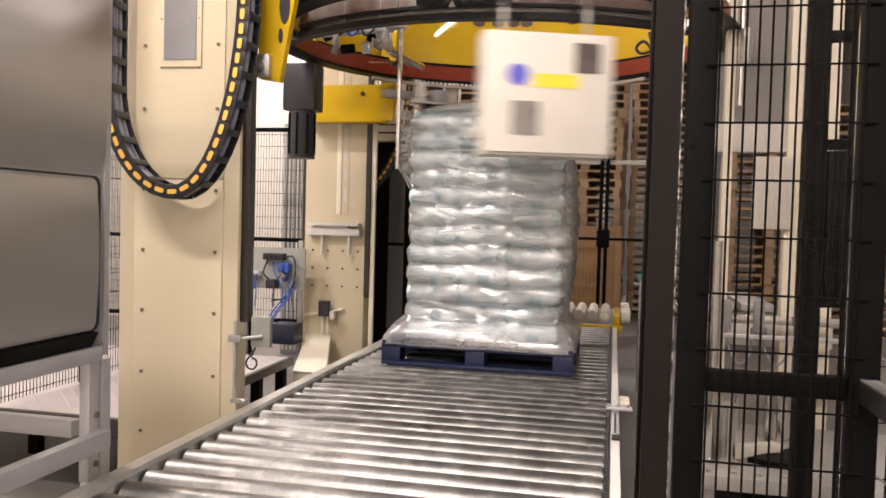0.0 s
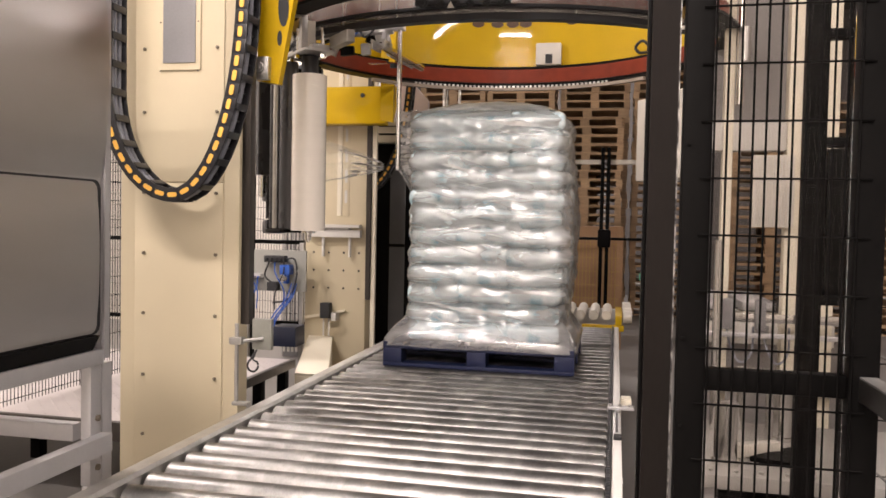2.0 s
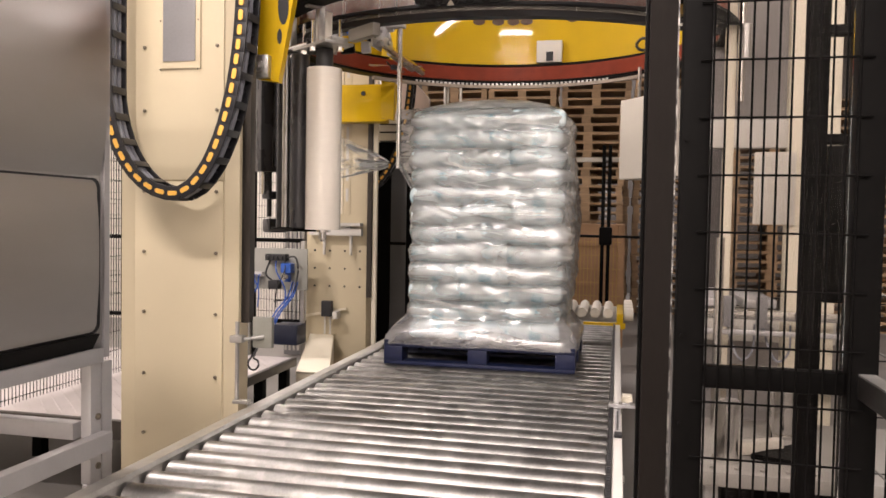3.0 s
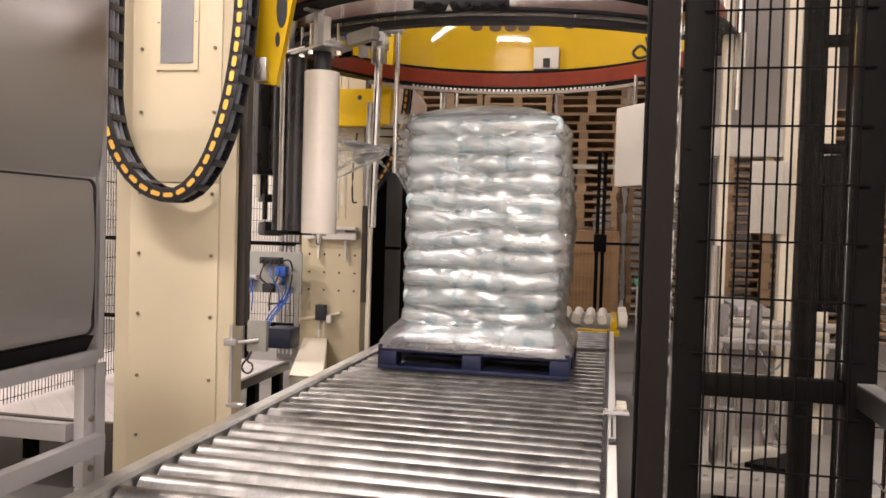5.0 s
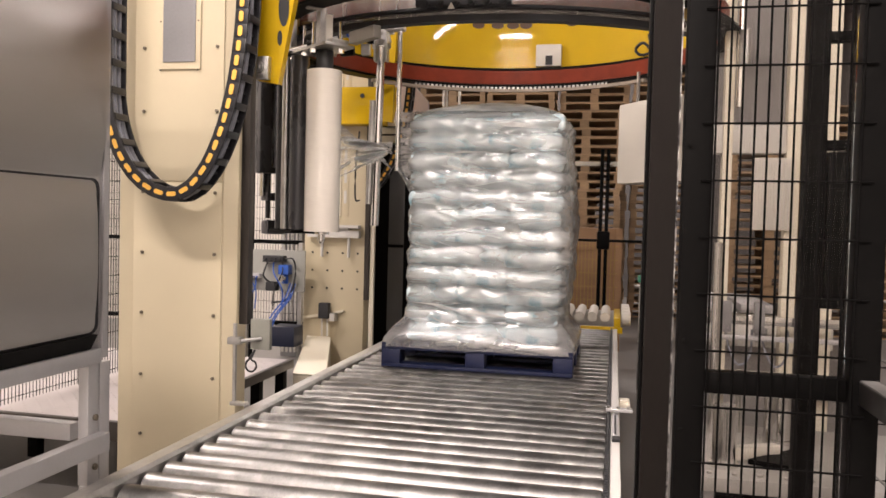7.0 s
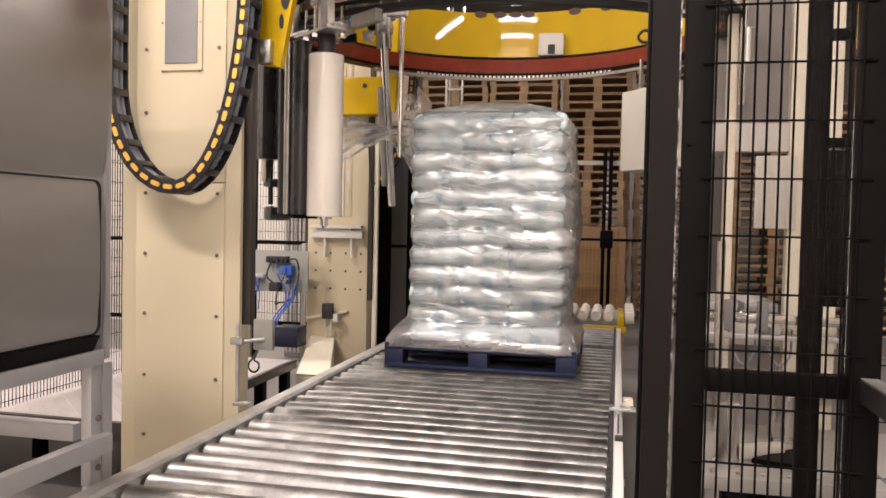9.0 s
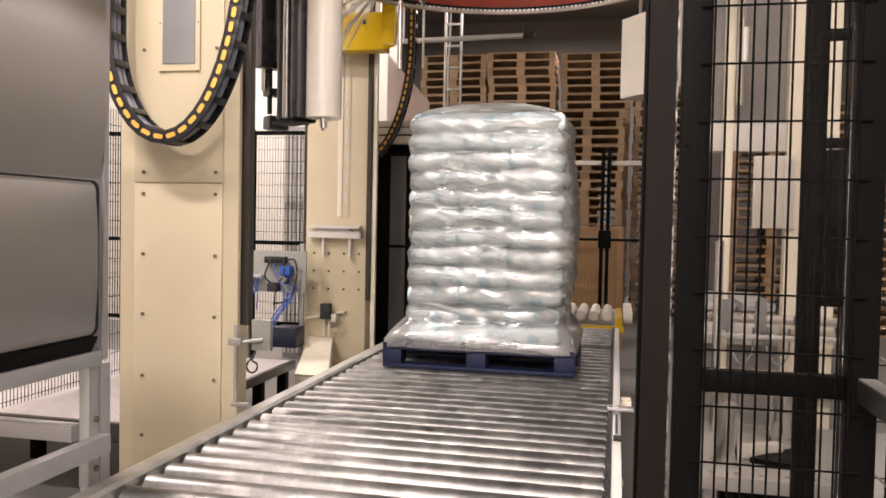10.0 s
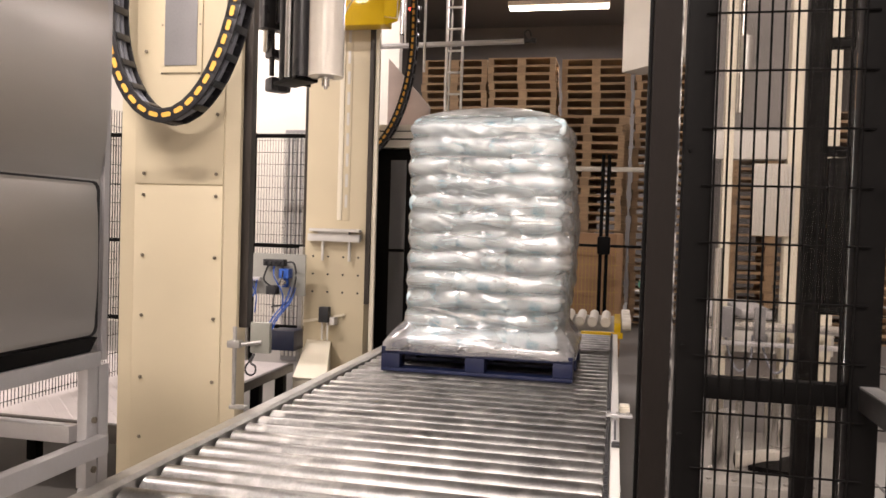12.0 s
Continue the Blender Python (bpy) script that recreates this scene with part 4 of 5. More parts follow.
def far_gate():
    ob = thing("barrier_gate", (-0.1, 8.9, 0), "black and white barrier gate with mesh panel", "gate")
    bm = bmesh.new()
    for x in (-0.155, -0.09):
        box(bm, (x - 0.02, 8.9, 0), (x + 0.02, 8.95, 2.42), 0.004)
    part("post", bm, BLACK, ob)
    bm = bmesh.new()
    box(bm, (-0.19, 8.84, 1.32), (-0.05, 8.97, 1.52), 0.02)
    part("clamp", bm, BLACK, ob)
    for k in range(12):
        bm = bmesh.new()
        box(bm, (-0.13, 8.885, 1.6 + k * 0.06), (-0.115, 8.899, 1.62 + k * 0.06), 0.0)
        part("pin", bm, ALU, ob, flat=True)
    bm = bmesh.new()
    box(bm, (-0.75, 8.96, 2.24), (0.65, 9.0, 2.29), 0.004)
    part("top_bar", bm, BOX_WHITE, ob, "white horizontal bar")
    bm = bmesh.new()
    box(bm, (-0.75, 8.96, 1.40), (0.65, 9.0, 1.43), 0.004)
    part("middle_bar", bm, BLACK, ob)
    mesh_panel(ob, (-0.75, 8.98, 0), (0.05, 8.98, 0), 0.5, 1.4, 0.04, [0.6 + 0.15 * k for k in range(6)], 0.0028, surface("ochre_wire", (0.42, 0.27, 0.07), 0.4, scale=20))


far_gate()


def crate(x, y, w, d, z0, z1):
    ob = thing("crate", (x, y, z0), "brown board crate behind the barrier gate", "crate", "crates")
    bm = bmesh.new()
    box(bm, (x - w / 2, y - d / 2, z0), (x + w / 2, y + d / 2, z1), 0.006)
    part("body", bm, CRATE, ob)
    n = 3
    for k in range(n):
        bm = bmesh.new()
        zz = z0 + (z1 - z0) * (k + 0.5) / n
        box(bm, (x - w / 2 - 0.004, y - d / 2 - 0.015, zz - 0.03), (x + w / 2 + 0.004, y - d / 2 - 0.001, zz + 0.03), 0.003)
        part("batten", bm, CRATE, ob)
    for s in (-1, 1):
        bm = bmesh.new()
        box(bm, (x + s * (w / 2 - 0.04) - 0.04, y - d / 2 - 0.03, z0), (x + s * (w / 2 - 0.04) + 0.04, y - d / 2 - 0.016, z1), 0.003)
        part("corner_batten", bm, CRATE, ob)


crate(-0.45, 10.6, 1.1, 0.8, 0.0, 1.55)


def pallet_master():
    """One raw wooden pallet seen from its long side."""
    ob = thing("wooden_pallet", (0, 0, -30), "raw wooden pallet in a tall stack", "pallet", "stacked empty pallets")
    z0 = -30
    for x in (-0.6, -0.0725, 0.5):
        for y in (-0.4, 0.3):
            bm = bmesh.new()
            box(bm, (x, y, z0 + 0.018), (x + (0.145 if x == -0.0725 else 0.10), y + 0.10, z0 + 0.122))
            part("block", bm, WOOD, ob, flat=True)
    for y in (-0.4, 0.28):
        bm = bmesh.new()
        box(bm, (-0.6, y, z0), (0.6, y + 0.12, z0 + 0.018))
        part("bottom_board", bm, WOOD, ob, flat=True)
    bm = bmesh.new()
    box(bm, (-0.6, -0.4, z0 + 0.122), (0.6, 0.4, z0 + 0.1435))
    part("deck", bm, WOOD, ob, flat=True)
    return ob


def pallet_stacks():
    master = pallet_master()
    first = True
    for x, y, n, base in ((-2.97, 14.6, 32, 0), (-1.72, 14.5, 32, 0), (-0.42, 14.7, 32, 0), (0.86, 14.6, 31, 0), (-0.525, 13.7, 24, 0), (2.3, 13.2, 26, 0), (3.6, 13.2, 24, 0)):
        for k in range(n):
            m = pose(x + random.uniform(-0.02, 0.02), y + random.uniform(-0.02, 0.02), base + k * 0.1445, 0, 0, random.uniform(-0.8, 0.8))
            if first:
                master.matrix_basis = m
                first = False
            else:
                copy_thing(master, m)


pallet_stacks()


def cable_ladder():
    ob = thing("cable_ladder", (-1.9, 9.0, 2.0), "galvanised cable ladder hanging from the ceiling", "ladder")
    bm = bmesh.new()
    for x in (-1.985, -1.80):
        box(bm, (x - 0.012, 9.0, 0.9), (x + 0.012, 9.05, CEILING - 0.002), 0.002)
    part("side_rail", bm, ZINC, ob)
    for k in range(20):
        bm = bmesh.new()
        z = 1.1 + k * 0.25
        box(bm, (-1.972, 9.01, z), (-1.813, 9.03, z + 0.025), 0.002)
        part("rung", bm, ZINC, ob)
    bm = bmesh.new()
    hose(bm, spline([(-1.95, 9.06, CEILING - 0.002), (-1.94, 9.07, 4.0), (-1.955, 9.06, 3.2), (-1.95, 9.07, 1.0)], 8), 0.012)
    part("cable", bm, GREY, ob)
    ob = thing("steel_tube", (-1.8, 8.7, 3.6), "bright steel tube carried across under the ceiling", "tube")
    bm = bmesh.new()
    rod(bm, (-2.85, 8.7, 3.60), (-1.05, 8.7, 3.63), 0.03, 14)
    part("tube", bm, ALU, ob)
    bm = bmesh.new()
    rod(bm, (-1.05, 8.7, 3.63), (-0.97, 8.7, 3.635), 0.02, 12)
    box(bm, (-0.97, 8.67, 3.61), (-0.92, 8.73, 3.66), 0.008)
    hose(bm, spline([(-1.02, 8.7, 3.65), (-1.05, 8.7, 3.72), (-1.0, 8.7, 3.75), (-0.97, 8.7, 3.68)], 5), 0.01)
    part("end_fitting", bm, RUBBER, ob)
    bm = bmesh.new()
    rod(bm, (-2.4, 8.7, 3.60), (-2.4, 8.7, CEILING), 0.012, 8)
    part("hanger", bm, ZINC, ob)
    bm = bmesh.new()
    rod(bm, (-2.16, 8.66, 3.3), (-2.16, 8.66, CEILING), 0.014, 8)
    part("hanger", bm, ZINC, ob)
    ob = thing("beacon", (-2.3, 8.6, 4.0), "small sensor with a red light on a hanging rod", "sensor")
    bm = bmesh.new()
    box(bm, (-2.34, 8.6, 3.98), (-2.2, 8.64, 4.03), 0.006)
    part("housing", bm, RUBBER, ob)
    bm = bmesh.new()
    rod(bm, (-2.32, 8.595, 3.985), (-2.32, 8.58, 3.985), 0.016, 10)
    part("led", bm, RED_LED, ob, "glowing red light")
    bm = bmesh.new()
    rod(bm, (-2.27, 8.62, 4.03), (-2.27, 8.62, CEILING), 0.01, 8)
    part("rod", bm, ZINC, ob)


cable_ladder()


# ---- guard fence and machine beyond it ----
def guard_fence():
    ob = thing("guard_fence", (0.3, 1.5, 0), "black steel guard fence with coarse wire mesh", "fence", "safety fences")
    for x in (0.118, 0.405):
        bm = bmesh.new()
        box(bm, (x, 1.475, 0), (x + 0.05, 1.525, 2.6), 0.004)
        part("post", bm, BLACK, ob)
    for z in (0.2, 1.275, 2.5):
        bm = bmesh.new()
        box(bm, (0.169, 1.485, z), (0.404, 1.515, z + 0.04), 0.003)
        part("rail", bm, BLACK, ob)
    mesh_panel(ob, (0.148, 1.472, 0), (0.43, 1.472, 0), 0.25, 2.55, 0.0215, [1.96 - 0.101 * k for k in range(18)] + [2.06, 2.16, 2.26], 0.0021, BLACK)
    for z0, z1 in ((0.245, 1.272), (1.318, 2.497)):
        bm = bmesh.new()
        box(bm, (0.172, 1.495, z0), (0.402, 1.500, z1))
        part("clear_pane", bm, PANE, ob, "clear plastic guard pane", flat=True)
    bm = bmesh.new()
    box(bm, (0.42, 0.35, 1.275), (0.45, 1.474, 1.315), 0.003)
    part("side_rail", bm, GLOSS_BLACK, ob)
    # Thin strip, paler than the rail, along its whole top.
    bm = bmesh.new()
    box(bm, (0.421, 0.352, 1.3152), (0.449, 1.47, 1.318), 0.0)
    part("wear_strip", bm, ZINC, ob, "pale galvanised strip along the rail top")
    bm = bmesh.new()
    box(bm, (0.44, 0.3, 0), (0.48, 0.34, 2.6), 0.003)
    part("post", bm, BLACK, ob)
    mesh_panel(ob, (0.455, 1.474, 0), (0.455, 0.34, 0), 0.25, 2.55, 0.05, [], 0.0021, BLACK)
    # Cross wires of the black mesh, with the lamp's glint painted in as pale colour.
    mesh_panel(ob, (0.455, 1.474, 0), (0.455, 0.34, 0), 0.25, 2.55, 9.0, [1.96 - 0.101 * k for k in range(18)] + [2.06], 0.0021, surface("glint_wire", (0.30, 0.29, 0.27), 0.35, 0.5, vary=0.4, scale=30), "cross_wire")


def guard_post():
    ob = thing("door_post", (0.09, 1.56, 0), "charcoal folded steel door post with worn edges", "post")
    bm = bmesh.new()
    prism(bm, [(0.062, 1.54, 0), (0.112, 1.53, 0), (0.112, 1.62, 0), (0.062, 1.62, 0)], (0, 0, 2.6))
    part("profile", bm, POST_BROWN, ob, flat=True)
    bm = bmesh.new()
    box(bm, (0.1112, 1.5268, 0.0), (0.1135, 1.5295, 2.6))
    part("worn_edge", bm, WORN, ob, "paint worn to bare metal", flat=True)
    bm = bmesh.new()
    box(bm, (0.0545, 1.575, 0), (0.0615, 1.61, 2.6), 0.002)
    part("seal", bm, BLACK, ob)
    for z in (1.37, 1.21, 1.72):
        piece("bolt", DARK_BOLT, ob, pose(0.128, 1.474, z) @ Matrix.Scale(0.45, 4))


guard_fence()
guard_post()


def right_machine():
    ob = thing("second_machine", (1.0, 5.2, 0), "cream framed machine with clear guard panels", "machine")
    for x, w in ((0.62, 0.055), (0.98, 0.075)):
        bm = bmesh.new()
        box(bm, (x, 5.0, 0), (x + w, 5.1, 4.2), 0.006)
        part("upright", bm, CREAM_PALE, ob)
    bm = bmesh.new()
    box(bm, (0.5, 5.02, 2.03), (1.0, 5.12, 2.2), 0.01)
    part("cross_beam", bm, GREY, ob)
    bm = bmesh.new()
    box(bm, (0.79, 4.96, 1.575), (1.02, 4.99, 2.0), 0.004)
    part("ribbed_guard", bm, BOX_WHITE, ob)
    for k in range(11):
        bm = bmesh.new()
        box(bm, (0.80 + k * 0.02, 4.95, 1.59), (0.809 + k * 0.02, 4.959, 1.985), 0.002)
        part("rib", bm, GREY, ob)
    bm = bmesh.new()
    rod(bm, (0.70, 4.98, 2.3), (0.70, 4.98, 3.2), 0.022, 14)
    part("piston_rod", bm, CHROME, ob)
    bm = bmesh.new()
    rod(bm, (0.72, 4.97, 2.55), (0.72, 4.97, 2.75), 0.035, 14)
    part("collar", bm, ZINC, ob)
    bm = bmesh.new()
    box(bm, (0.60, 5.6, 2.2), (1.30, 5.65, 3.2), 0.004)
    part("rear_cover", bm, surface("cover_grey", (0.30, 0.285, 0.275), 0.5, scale=3), ob, "plain grey rear cover")
    for x, y, r in ((0.56, 4.55, 0.024), (0.70, 4.6, 0.018), (0.80, 4.3, 0.020)):
        bm = bmesh.new()
        rod(bm, (x, y, 0.452), (x, y, 1.5 if x < 0.6 else 0.80), r, 14)
        part("guide_rod", bm, CHROME, ob, "bright steel guide rod")
    for z, h in ((1.02, 0.055), (0.93, 0.03), (0.70, 0.05)):
        bm = bmesh.new()
        box(bm, (0.45, 4.84, z), (1.35, 4.87, z + h), 0.008)
        part("rail", bm, CHROME if h > 0.04 else ALU, ob, "bright guide rail")
    for x in (0.62, 0.80, 1.02):
        bm = bmesh.new()
        box(bm, (x, 4.80, 0.98), (x + 0.06, 4.838, 1.16), 0.008)
        part("clamp_block", bm, HOUSING, ob)
    for x0 in (0.56, 0.8):
        bm = bmesh.new()
        box(bm, (x0, 5.3, 1.05), (x0 + 0.2, 6.2, 1.1), 0.01)
        part("table", bm, ALU, ob)
    for k in range(6):
        bm = bmesh.new()
        rod(bm, (0.45, 5.25 + k * 0.16, 1.02), (1.25, 5.25 + k * 0.16, 1.02), 0.035, 14)
        part("roller", bm, CHROME, ob)
    bm = bmesh.new()
    box(bm, (0.45, 5.1, 0.86), (1.3, 5.2, 1.0), 0.008)
    part("side_frame", bm, GREY, ob)
    bm = bmesh.new()
    box(bm, (0.45, 4.9, 0.6), (1.3, 5.0, 0.68), 0.008)
    part("lower_frame", bm, ALU, ob)
    for x, y, top, r in ((0.54, 3.92, 0.738, 0.054), (0.89, 4.45, 0.71, 0.058)):
        bm = bmesh.new()
        rod(bm, (x, y, 0.4515), (x, y, 0.47), r + 0.012, 28)
        rod(bm, (x, y, 0.47), (x, y, top), r, 28)
        rod(bm, (x, y, top), (x, y, top + 0.006), r * 0.9, 28)
        part("guide_drum", bm, CHROME, ob, "polished upright steel drum")
    bm = bmesh.new()
    box(bm, (0.40, 3.72, 0.385), (1.70, 4.78, 0.451), 0.008)
    part("machine_table", bm, surface("dull_table_grey", (0.34, 0.325, 0.30), 0.45, vary=0.15, scale=6), ob, "dull grey machine table")
    for x in (0.46, 1.05, 1.6):
        for y in (3.8, 4.68):
            bm = bmesh.new()
            box(bm, (x - 0.03, y - 0.03, 0), (x + 0.03, y + 0.03, 0.384), 0.004)
            part("leg", bm, ALU, ob)
    bm = bmesh.new()
    box(bm, (0.52, 3.95, 0.06), (1.5, 4.6, 0.34), 0.02)
    part("gear_housing", bm, CHARCOAL, ob, "dark gear housing under the table")
    bm = bmesh.new()
    box(bm, (0.56, 4.05, 0.455), (0.84, 4.11, 0.52), 0.01, Euler((0, 0, radians(28))).to_matrix())
    part("lever", bm, BOX_WHITE, ob)
    bm = bmesh.new()
    prism(bm, [(0.66, 3.98, 0.4525), (0.86, 3.90, 0.4525), (0.90, 4.22, 0.4525)], (0, 0, 0.025))
    part("cam_plate", bm, BLACK, ob, "black cam plate", flat=True)
    for k in range(5):
        bm = bmesh.new()
        rod(bm, (0.46 + 0.11 * k, 3.78, 0.4515), (0.46 + 0.11 * k, 3.78, 0.462), 0.012, 6)
        part("bolt", bm, ZINC, ob)
    bm = bmesh.new()
    box(bm, (0.85, 5.05, 0.9), (0.92, 5.095, 0.98), 0.004)
    part("motor_cover", bm, HOUSING, ob)
    for x in (0.66, 0.86):
        bm = bmesh.new()
        hose(bm, spline([(x, 4.98, 1.0), (x + 0.03, 4.9, 0.85), (x + 0.08, 4.88, 0.78), (x + 0.14, 4.9, 0.84), (x + 0.16, 4.98, 0.98)], 5), 0.007)
        part("cable", bm, HOSE_GREY, ob)


right_machine()


def inner_fence():
    ob = thing("mesh_fence", (0.8, 3.0, 0), "black steel inner guard frame", "fence", "safety fences")
    bm = bmesh.new()
    box(bm, (0.65, 3.0, 0), (0.72, 3.07, 3.2), 0.004)
    part("post", bm, BLACK, ob)
    bm = bmesh.new()
    box(bm, (0.80, 3.0, 0), (0.86, 3.07, 3.2), 0.004)
    part("post", bm, BLACK, ob)
    for z in (1.30, 1.86, 2.24):
        bm = bmesh.new()
        box(bm, (0.721, 3.01, z), (0.799, 3.06, z + 0.035), 0.003)
        part("rail", bm, BLACK, ob)
    bm = bmesh.new()
    box(bm, (0.73, 3.02, 1.336), (0.79, 3.05, 1.855), 0.003)
    part("infill_panel", bm, CHARCOAL, ob)
    mesh_panel(ob, (0.86, 3.03, 0), (2.4, 3.03, 0), 0.2, 3.1, 0.05, [0.3 + 0.2 * k for k in range(14)], 0.0025, BLACK)
    bm = bmesh.new()
    box(bm, (1.19, 5.0, 0), (1.26, 5.1, 4.2), 0.006)
    solo("steel_upright", bm, CREAM_PALE, "cream painted steel upright", "post")


inner_fence()


# ---- ring wrapper ----
LOOSE = film_material("loose_film", 0.34)
CX, CY, RZ = -0.815, 5.40, 2.83


def lifting_frame():
    """The frame that rides up the columns and carries the ring."""
    ob = thing("lifting_frame", (CX, CY, RZ), "yellow painted lifting frame of the ring wrapper", "machine frame")
    bm = bmesh.new()
    band(bm, 1.66, 1.69, RZ + 0.105, RZ + 0.52, 34, 160, 60, (CX, CY))
    band(bm, 1.69, 1.85, RZ + 0.10, RZ + 0.12, 36, 160, 60, (CX, CY))
    part("ring_beam", bm, YELLOW, ob, "glossy yellow curved beam")
    for a in (66, 76, 90.3, 94.3, 99, 104.9):
        bm = bmesh.new()
        r = radians(a)
        hub = Vector((CX + 1.659 * math.cos(r), CY + 1.659 * math.sin(r), RZ + 0.505))
        across = Vector((-math.sin(r), math.cos(r), 0))
        prism(bm, [hub + across * (0.055 * math.cos(k * math.pi / 10)) + Vector((0, 0, 0.03 * math.sin(k * math.pi / 10))) for k in range(20)], (-0.004 * math.cos(r), -0.004 * math.sin(r), 0))
        part("cut_out", bm, surface("brown_recess", (0.07, 0.03, 0.01), 0.5, scale=9) if a == 66 else bpy.data.materials["brown_recess"], ob, flat=True)
    bm = bmesh.new()
    band(bm, 1.51, 1.645, RZ + 0.085, RZ + 0.10, 36, 165, 60, (CX, CY))
    part("shelf_plate", bm, CHARCOAL, ob)
    bm = bmesh.new()
    box(bm, (-0.72, 6.965, RZ + 0.125), (-0.50, 7.035, RZ + 0.315), 0.008)
    jb = part("junction_box", bm, BOX_WHITE, ob, "off-white junction box")
    bm = bmesh.new()
    box(bm, (-0.635, 6.957, RZ + 0.135), (-0.575, 6.964, RZ + 0.215), 0.0)
    part("sticker", bm, RUBBER, jb, flat=True)
    bm = bmesh.new()
    hose(bm, spline([(0.22, 6.62, RZ + 0.30), (0.24, 6.60, RZ + 0.16), (0.16, 6.6, RZ + 0.13), (0.12, 6.62, RZ + 0.18), (0.18, 6.58, RZ + 0.22), (0.26, 6.6, RZ + 0.14)], 6), 0.012)
    part("cable_bunch", bm, RUBBER, ob, "black looped cables")
    for k in range(46):
        bm = bmesh.new()
        a = radians(60 + 1.5 * k)
        c = Vector((CX + 1.425 * math.cos(a), CY + 1.425 * math.sin(a), RZ - 0.088))
        box(bm, c - Vector((0.010, 0.004, 0.010)), c + Vector((0.010, 0.004, 0.010)), 0.0, Euler((0, 0, a - math.pi / 2)).to_matrix())
        part("rack_tooth", bm, ZINC, ob, flat=True)
    # front drum with its belt
    bm = bmesh.new()
    band(bm, 1.82, 1.86, 2.70, 3.05, 225, 317, 60, (CX, 6.1))
    part("front_drum", bm, DRUM, ob, "polished curved steel drum")
    bm = bmesh.new()
    band(bm, 1.82, 1.885, 2.66, 2.695, 225, 317, 60, (CX, 6.1))
    band(bm, 1.87, 1.91, 2.72, 2.735, 225, 317, 60, (CX, 6.1))
    part("drive_belt", bm, RUBBER, ob, "black rim belt")
    for a in (233, 307):
        r = radians(a)
        x, y = CX + 1.95 * math.cos(r), 6.1 + 1.95 * math.sin(r)
        bm = bmesh.new()
        rod(bm, (x, y, 2.70), (x, y, 2.79), 0.075, 22)
        w = part("guide_wheel", bm, surface("ochre_polyurethane", (0.32, 0.20, 0.04), 0.4, scale=9), ob, "ochre guide wheel")
        bm = bmesh.new()
        rod(bm, (x, y, 2.66), (x, y, 2.695), 0.05, 16)
        rod(bm, (x, y, 2.79), (x, y, 3.1), 0.02, 10)
        part("axle", bm, CHROME, w)
    bm = bmesh.new()
    box(bm, (CX - 0.27, 4.15, 2.725), (CX + 0.25, 4.185, 2.775), 0.008)
    for k in range(6):
        x = CX - 0.22 + 0.085 * k
        rod(bm, (x, 4.14, 2.735), (x, 4.15, 2.735), 0.026, 16)
        rod(bm, (x, 4.125, 2.735), (x, 4.14, 2.735), 0.014, 6)
    part("coupling", bm, RUBBER, ob, "black bolted coupling")
    bm = bmesh.new()
    prism(bm, [(CX - 0.085, 4.12, 2.70), (CX - 0.045, 4.12, 2.70), (CX - 0.065, 4.12, 2.735)], (0, 0.004, 0))
    part("pointer", bm, BOX_WHITE, ob, flat=True)
    # carriage on the first column
    bm = bmesh.new()
    prism(bm, [(-1.88, 3.92, 2.30), (-1.76, 3.92, 2.28), (-1.67, 3.92, 2.76), (-1.63, 3.92, 3.3), (-1.88, 3.92, 3.3)], (0, 0.05, 0))
    pl = part("carriage_plate", bm, YELLOW, ob, "yellow plate with round holes", flat=True)
    for x, z, rx, rz in ((-1.735, 2.68, 0.030, 0.10), (-1.755, 2.52, 0.013, 0.04)):
        bm = bmesh.new()
        prism(bm, [(x + rx * math.cos(k * math.pi / 12), 3.919, z + rz * math.sin(k * math.pi / 12)) for k in range(24)], (0, -0.002, 0))
        part("hole", bm, RUBBER, pl, flat=True)
    bm = bmesh.new()
    box(bm, (-1.91, 3.88, 2.30), (-1.80, 3.918, 2.42), 0.004)
    rod(bm, (-1.855, 3.88, 2.36), (-1.855, 3.86, 2.36), 0.032, 18)
    rod(bm, (-1.855, 3.86, 2.36), (-1.855, 3.85, 2.36), 0.016, 12)
    part("roller_bearing", bm, ZINC, ob)
    # carriage on the second column
    bm = bmesh.new()
    box(bm, (-2.80, 6.76, 2.43), (-2.04, 6.94, 2.76), 0.008)
    prism(bm, [(-2.04, 6.76, 2.76), (-2.04, 6.76, 2.43), (-1.95, 6.78, 2.47), (-1.90, 6.81, 2.76)], (0, 0.03, 0))
    part("carriage_block", bm, YELLOW, ob, "yellow carriage block")
    for x in (-2.65, -2.23):
        bm = bmesh.new()
        rod(bm, (x, 6.759, 2.68), (x, 6.752, 2.68), 0.02, 14)
        part("bolt", bm, RUBBER, ob)
    bm = bmesh.new()
    prism(bm, [(-1.97, 6.45, 2.42), (-1.86, 6.45, 2.40), (-1.84, 6.45, 3.2), (-1.97, 6.45, 3.2)], (0, 0.04, 0))
    part("web_plate", bm, YELLOW, ob, flat=True)
    # dark gear and motor under the ring
    bm = bmesh.new()
    box(bm, (-2.51, 5.66, 2.38), (-2.25, 5.86, 2.74), 0.02)
    rod(bm, (-2.38, 5.75, 2.02), (-2.38, 5.75, 2.38), 0.10, 24)
    motor = part("drive_motor", bm, surface("dark_motor", (0.03, 0.032, 0.036), 0.4, scale=10), ob, "dark ribbed drive motor")
